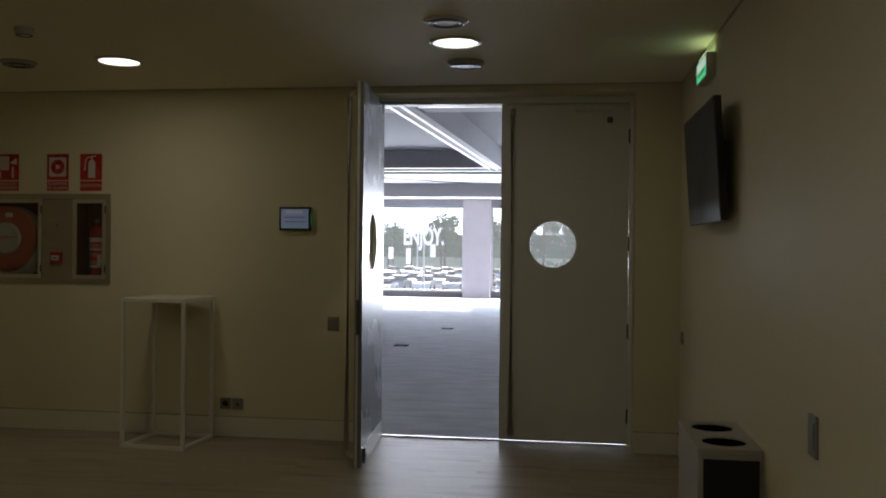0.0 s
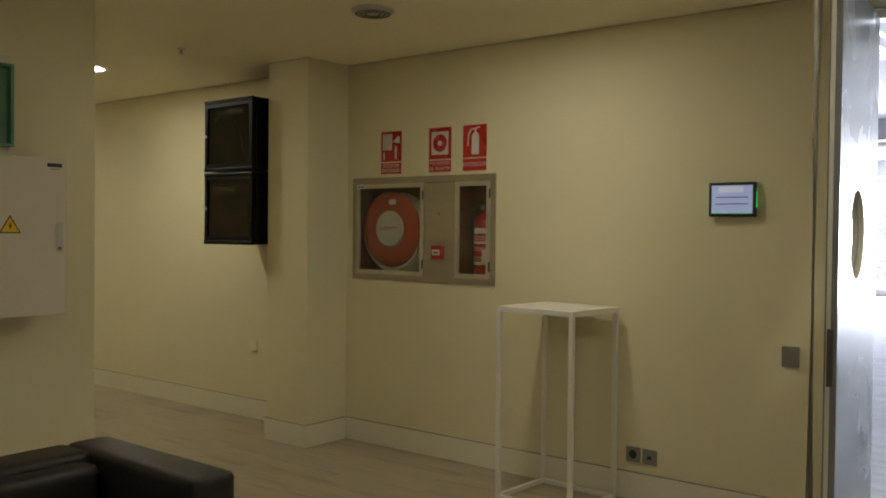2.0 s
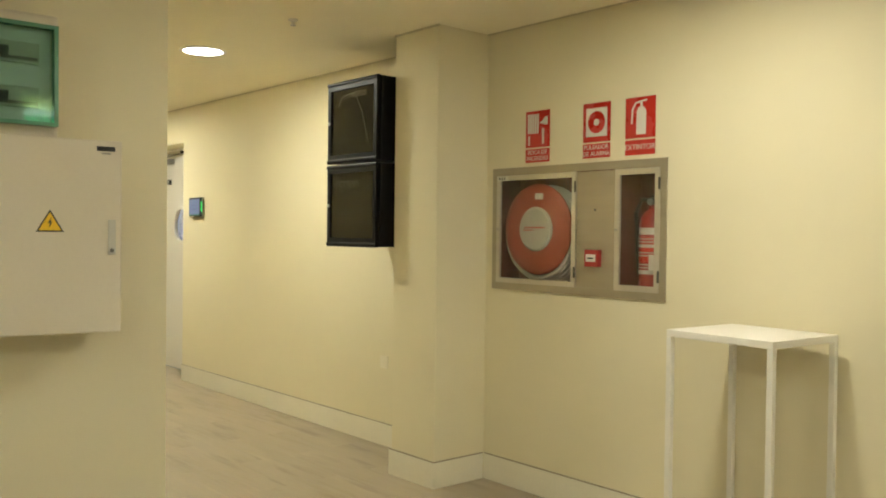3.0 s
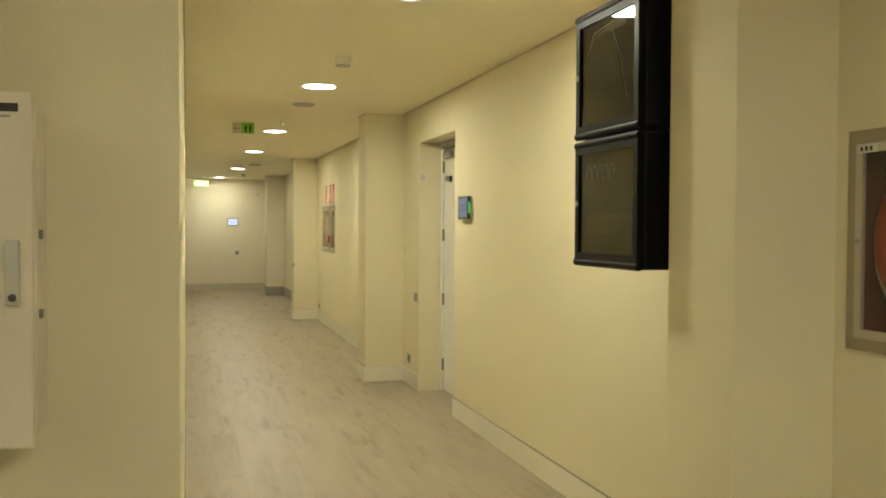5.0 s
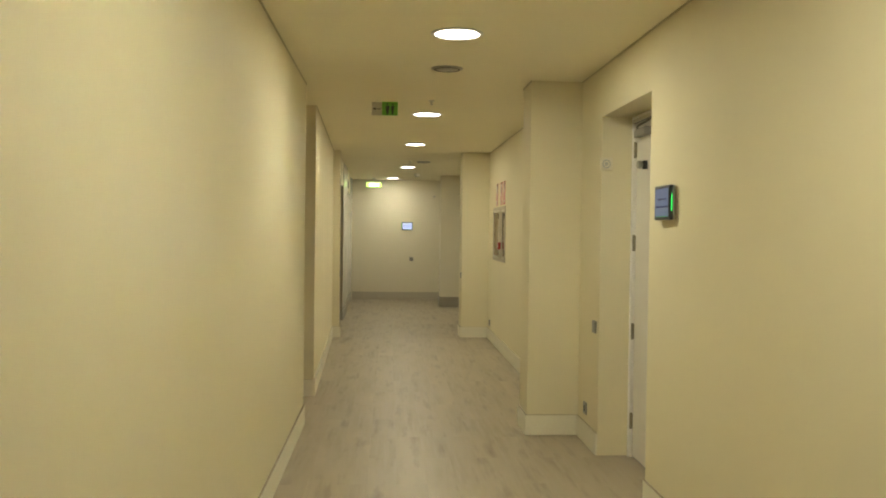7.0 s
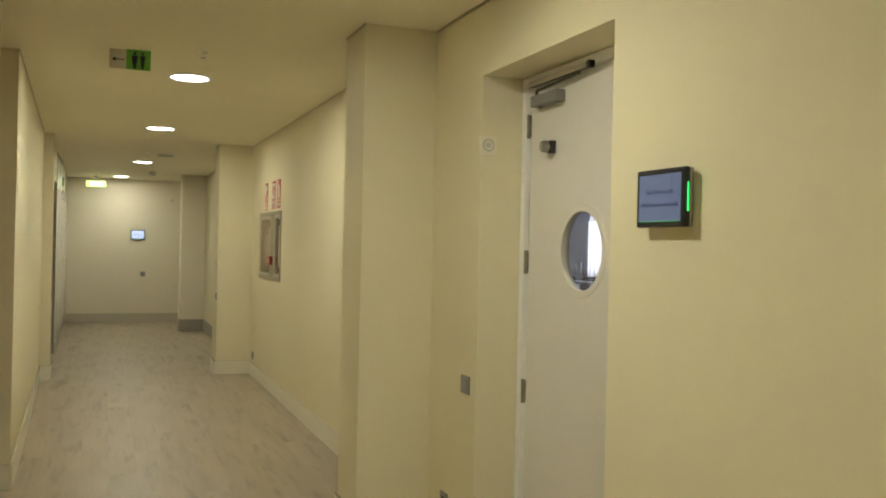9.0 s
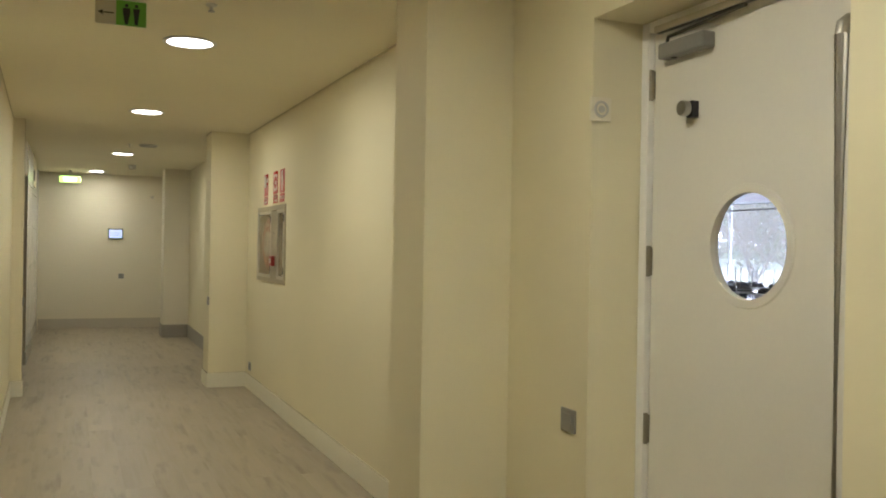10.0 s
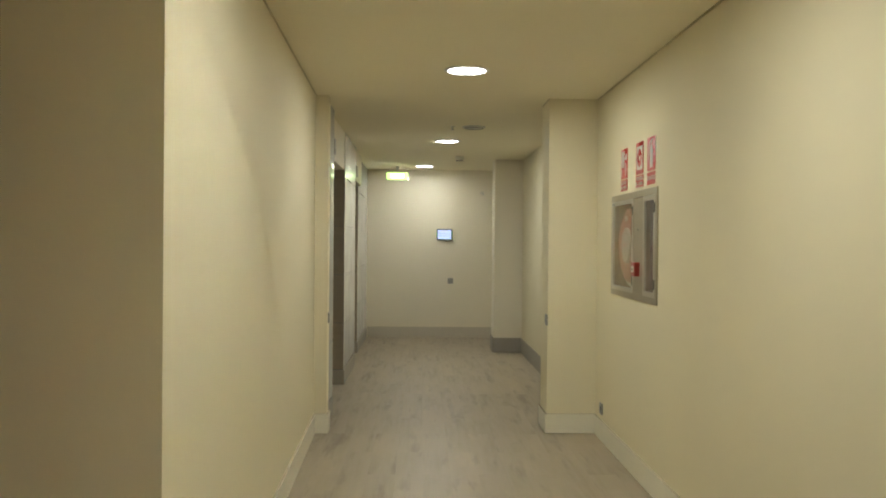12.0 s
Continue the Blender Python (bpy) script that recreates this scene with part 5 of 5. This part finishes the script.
def stacking_chair(m):
    """Upright chair that faces -y; its seat top lies at z = 0.45."""
    c = thing("stacking_chair", "dark stacking chair turned upside down on a table", "chair", "chairs on the tables", m)
    part("seat", prism([(x, z) for x, z in ((-0.21, 0.40), (-0.15, 0.36), (0.0, 0.345), (0.15, 0.36), (0.21, 0.40), (0.23, 0.455), (-0.23, 0.455))], -0.21, 0.21), CHAIR_DARK, c)
    back = box(-0.22, 0.22, -0.012, 0.012, -0.16, 0.16, 0.011)
    back.transform(pose(0, 0.26, 0.69, -10))
    part("backrest", back, CHAIR_DARK, c)
    for x in (-0.225, 0.225):
        part("front_leg", tube([(x, -0.20, 0), (x, -0.17, 0.42)], 0.011, 8), CHROME, c)
        part("back_leg", tube([(x, 0.23, 0), (x, 0.19, 0.42), (x, 0.28, 0.82)], 0.011, 8), CHROME, c)
        part("side_rail", tube([(x, -0.18, 0.405), (x, 0.19, 0.405)], 0.010, 8), CHROME, c)
    return c


FLIP = pose(0, 0, 0, 180)
table_one = chair_one = None
for ty in (16.9, 18.8):
    for k in range(7):
        tx = -16.2 - 1.72 * k
        m = pose(tx, ty, 0)
        table_one = folding_table(m) if table_one is None else (copy_thing(table_one, m), table_one)[1]
        for dx in (-0.36, 0.34):
            m = pose(tx + dx, ty - 0.08, 0.74 + 0.456) @ FLIP
            chair_one = stacking_chair(m) if chair_one is None else (copy_thing(chair_one, m), chair_one)[1]

# ---- outside: ground, parked cars, lamp posts, trees ----
GZ = -2.8
ASPHALT = mat("asphalt", (0.26, 0.26, 0.26), 0.9, vary=0.15, scale=0.3, fine=40, bump=0.3)
GRASS = mat("dry_grass", (0.10, 0.13, 0.05), 0.95, vary=0.4, scale=0.5, fine=8)
LEAF = mat("leaf_green", (0.095, 0.15, 0.06), 0.7, vary=0.5, scale=1.2, fine=6)
BARK = mat("bark", (0.09, 0.07, 0.05), 0.9, vary=0.3, bump=0.4)
bm = box(-900, 900, -300, 1500, GZ - 0.3, GZ)
tagged(part("ground", bm, GRASS), "dry grass ground reaching the horizon", "ground", kind="structure")
tagged(part("car_park", box(-90, 80, 50, 150, GZ, GZ + 0.03), ASPHALT), "sunlit asphalt car park", "car park", kind="structure")
tagged(part("kerb", box(-90, 80, 49.7, 50, GZ, GZ + 0.15), STONE), "pale kerb along the car park", "kerb", kind="structure")

CAR_GLASS = mat("car_window", (0.02, 0.025, 0.03), 0.08, vary=0.05)
TYRE = mat("tyre_rubber", (0.02, 0.02, 0.02), 0.8)


def make_car(color, rough_name):
    paint = mat("car_paint_" + rough_name, color, 0.25, 0.2, vary=0.03, coat=0.5)
    c = thing("parked_car", rough_name.replace("_", " ") + " family car parked on the asphalt", "car", "parked cars")
    b = prism([(-2.1, 0.28), (2.1, 0.28), (2.15, 0.6), (2.05, 0.82), (1.15, 0.95), (-1.9, 0.98), (-2.15, 0.75)], -0.86, 0.86)
    bmesh.ops.bevel(b, geom=list(b.edges), offset=0.06, segments=2, affect="EDGES")
    part("body", b, paint, c, smooth=True)
    b = prism([(1.15, 0.93), (0.45, 1.42), (-1.2, 1.45), (-1.85, 0.96)], -0.74, 0.74)
    bmesh.ops.bevel(b, geom=list(b.edges), offset=0.07, segments=2, affect="EDGES")
    part("cabin", b, CAR_GLASS, c, "dark glazed cabin", True)
    part("roof", box(-1.15, 0.42, -0.68, 0.68, 1.43, 1.475, 0.02), paint, c)
    for x in (-1.3, 1.3):
        for y in (-0.84, 0.84):
            w = part("wheel", lathe([(0, -0.1), (0.2, -0.1), (0.2, 0.1), (0, 0.1)], pose(x, y, 0.31, 90), 20), STEEL, c)
            part("tyre", lathe([(0.2, -0.1), (0.3, -0.1), (0.31, -0.07), (0.31, 0.07), (0.3, 0.1), (0.2, 0.1)], pose(x, y, 0.31, 90), 20), TYRE, w)
    for y in (-0.6, 0.6):
        part("headlight", box(2.08, 2.14, y - 0.16, y + 0.16, 0.62, 0.75, 0.02), HUB, c)
    return c


cars = [make_car((0.75, 0.75, 0.76), "white"), make_car((0.35, 0.37, 0.40), "silver_grey"), make_car((0.03, 0.035, 0.05), "dark_blue"), make_car((0.30, 0.03, 0.03), "dark_red")]
rng = random.Random(4)
spots = [(-32 + 2.7 * i + rng.uniform(-0.2, 0.2), y + rng.uniform(-0.3, 0.3)) for y in (76.0, 84.0, 93.0, 101.0, 112.0, 122.0) for i in range(18) if rng.random() < 0.8]
for k, (x, y) in enumerate(spots):
    m = pose(x, y, GZ + 0.03, 0, 0, rng.choice((88, 92, -90)))
    kind = cars[rng.choice((0, 0, 0, 1, 1, 2, 3))]
    if not kind.get("placed"):
        kind.matrix_world = m
        kind["placed"] = 1
    else:
        copy_thing(kind, m)
for c in cars:
    if not c.get("placed"):
        c.matrix_world = pose(-50 - 3 * cars.index(c), 70, GZ + 0.03, 0, 0, 90)

post = thing("lamp_post", "tall grey street lamp post in the car park", "lamp post", "lamp posts", pose(-10.5, 66, GZ))
part("pole", lathe([(0, 0), (0.12, 0), (0.09, 0.5), (0.06, 6.5), (0, 6.5)], None, 12), ALU, post, smooth=True)
part("arm", tube([(0, 0, 6.4), (0.5, 0, 6.6), (1.1, 0, 6.65)], 0.04, 8), ALU, post)
part("head", box(0.9, 1.5, -0.12, 0.12, 6.6, 6.72, 0.03), ALU, post)
for x, y in ((-6.6, 80), (-16, 96), (3.0, 74)):
    copy_thing(post, pose(x, y, GZ, 0, 0, 40 * x))

# trees: tapered trunk, limbs and a crown of many small leaves
def make_tree(seed, h, spread):
    r = random.Random(seed)
    t = thing("tree", "leafy green tree beyond the car park", "tree", "trees")
    b = tube([(0, 0, 0), (0.08, 0.03, h * 0.22), (0.02, -0.05, h * 0.45), (0.1, 0.05, h * 0.72)], 0.16, 8)
    tips = []
    for k in range(7):
        a, z = r.uniform(0, 6.28), h * r.uniform(0.32, 0.62)
        tip = Vector((math.cos(a) * spread * r.uniform(0.4, 0.75), math.sin(a) * spread * r.uniform(0.4, 0.75), z + h * r.uniform(0.12, 0.3)))
        tube([(0.05, 0, z), tip * 0.5 + Vector((0, 0, z * 0.55)), tip], 0.055, 6, b)
        tips.append(tip)
    part("trunk", b, BARK, t, smooth=True)
    tips += [Vector((r.gauss(0, spread * 0.3), r.gauss(0, spread * 0.3), h * r.uniform(0.6, 0.92))) for _ in range(9)]
    verts, faces = [], []
    for tip in tips:
        rad = spread * r.uniform(0.22, 0.42)
        for _ in range(110):
            d = Vector((r.gauss(0, 1), r.gauss(0, 1), r.gauss(0, 0.8))).normalized() * rad * r.uniform(0.35, 1.0) ** 0.5
            p, s = tip + d, r.uniform(0.10, 0.22)
            u = Vector((r.gauss(0, 1), r.gauss(0, 1), r.gauss(0, 1))).normalized()
            v = u.orthogonal().normalized()
            i = len(verts)
            verts += [p - u * s, p + v * s * 0.6, p + u * s, p - v * s * 0.6]
            faces.append((i, i + 1, i + 2, i + 3))
    me = bpy.data.meshes.new("crown")
    me.from_pydata([tuple(v) for v in verts], [], faces)
    me.materials.append(LEAF)
    cr = new("crown", me)
    cr.parent = t
    return t


kinds = [make_tree(1, 6.5, 2.6), make_tree(2, 8.0, 3.0), make_tree(3, 5.2, 2.4)]
rng = random.Random(9)
first = set()
for i in range(44):
    row = i % 3
    x, y = -75 + 3.0 * i + rng.uniform(-1, 1), (152, 160, 170)[row] + rng.uniform(-3, 3)
    k = rng.randrange(3)
    m = pose(x, y, GZ, 0, 0, rng.uniform(0, 360)) @ Matrix.Scale(rng.uniform(0.9, 1.3), 4)
    if k in first:
        copy_thing(kinds[k], m)
    else:
        first.add(k)
        kinds[k].matrix_world = m
for x, y in ((2.6, 36.5), (5.4, 39.0), (0.4, 41.0), (3.6, 43.0)):
    copy_thing(kinds[2], pose(x, y, GZ - 2.5, 0, 0, 77 * x))
for x, y in ((-46.0, 37.0), (-50.0, 40.0), (-54.0, 38.0), (-58.0, 43.0), (-62.0, 41.0), (-66.0, 46.0), (-70.0, 44.0), (-75.0, 50.0), (-44.0, 47.0)):
    copy_thing(kinds[1], pose(x, y, GZ, 0, 0, 77 * x))
for x, y in ((-40.5, 40.0), (-44.0, 43.0), (-48.0, 46.0), (-46.5, 50.0), (-52.0, 49.0), (-50.5, 55.0), (-56.0, 54.0), (-60.0, 58.0), (-55.0, 61.0)):
    copy_thing(kinds[2], pose(x, y, GZ, 0, 0, 51 * x) @ Matrix.Scale(1.7, 4))


def bare_tree(seed, m):
    """A leafless tree: trunk, forked limbs and fine twigs."""
    r = random.Random(seed)
    t = thing("bare_tree", "leafless young tree with fine spreading branches", "tree", "bare trees", m)
    limbs, twigs = bmesh.new(), bmesh.new()

    def grow(p, d, length, rad, level):
        mid = p + d * length * 0.5 + Vector((r.gauss(0, 0.04), r.gauss(0, 0.04), 0)) * length
        tip = p + d * length + Vector((0, 0, 0.06 * length))
        tube([p, mid, tip], rad, 6 if level < 2 else 4, limbs if level < 2 else twigs)
        if level == 4:
            return
        for _ in range(4 if level < 3 else 3):
            nd = (d + Vector((r.gauss(0, 0.5), r.gauss(0, 0.5), r.uniform(0.0, 0.35)))).normalized()
            grow(p + (tip - p) * r.uniform(0.6, 1.0), nd, length * r.uniform(0.55, 0.78), rad * 0.6, level + 1)

    grow(Vector((0, 0, 0)), Vector((0.02, 0.0, 1.0)), 3.3, 0.12, 0)
    part("trunk", limbs, BARK, t, smooth=True)
    part("twigs", twigs, BARK, t, "fine bare twigs")
    return t


bare_tree(5, pose(-38.6, 33.5, GZ))
bare_tree(8, pose(-34.2, 36.0, GZ))
# wooded ridge far away
ridge = [(-700 + 35 * i, GZ + 9 + 7 * noise.noise((i * 0.37, 3.1, 0)) + 4 * noise.noise((i * 1.3, 7.7, 0))) for i in range(41)]
b = prism([(-700, GZ)] + ridge + [(700, GZ)], 380, 420)
tagged(part("backdrop", b, LEAF), "dark wooded ridge on the horizon", "ridge", kind="structure")

HAZE = glow("bright_haze", (0.93, 0.97, 1.0), 1.6)
tagged(part("backdrop_haze", box(-900, 900, 470, 472, GZ, 140), HAZE), "bright hazy sky low over the horizon", "sky", kind="structure")
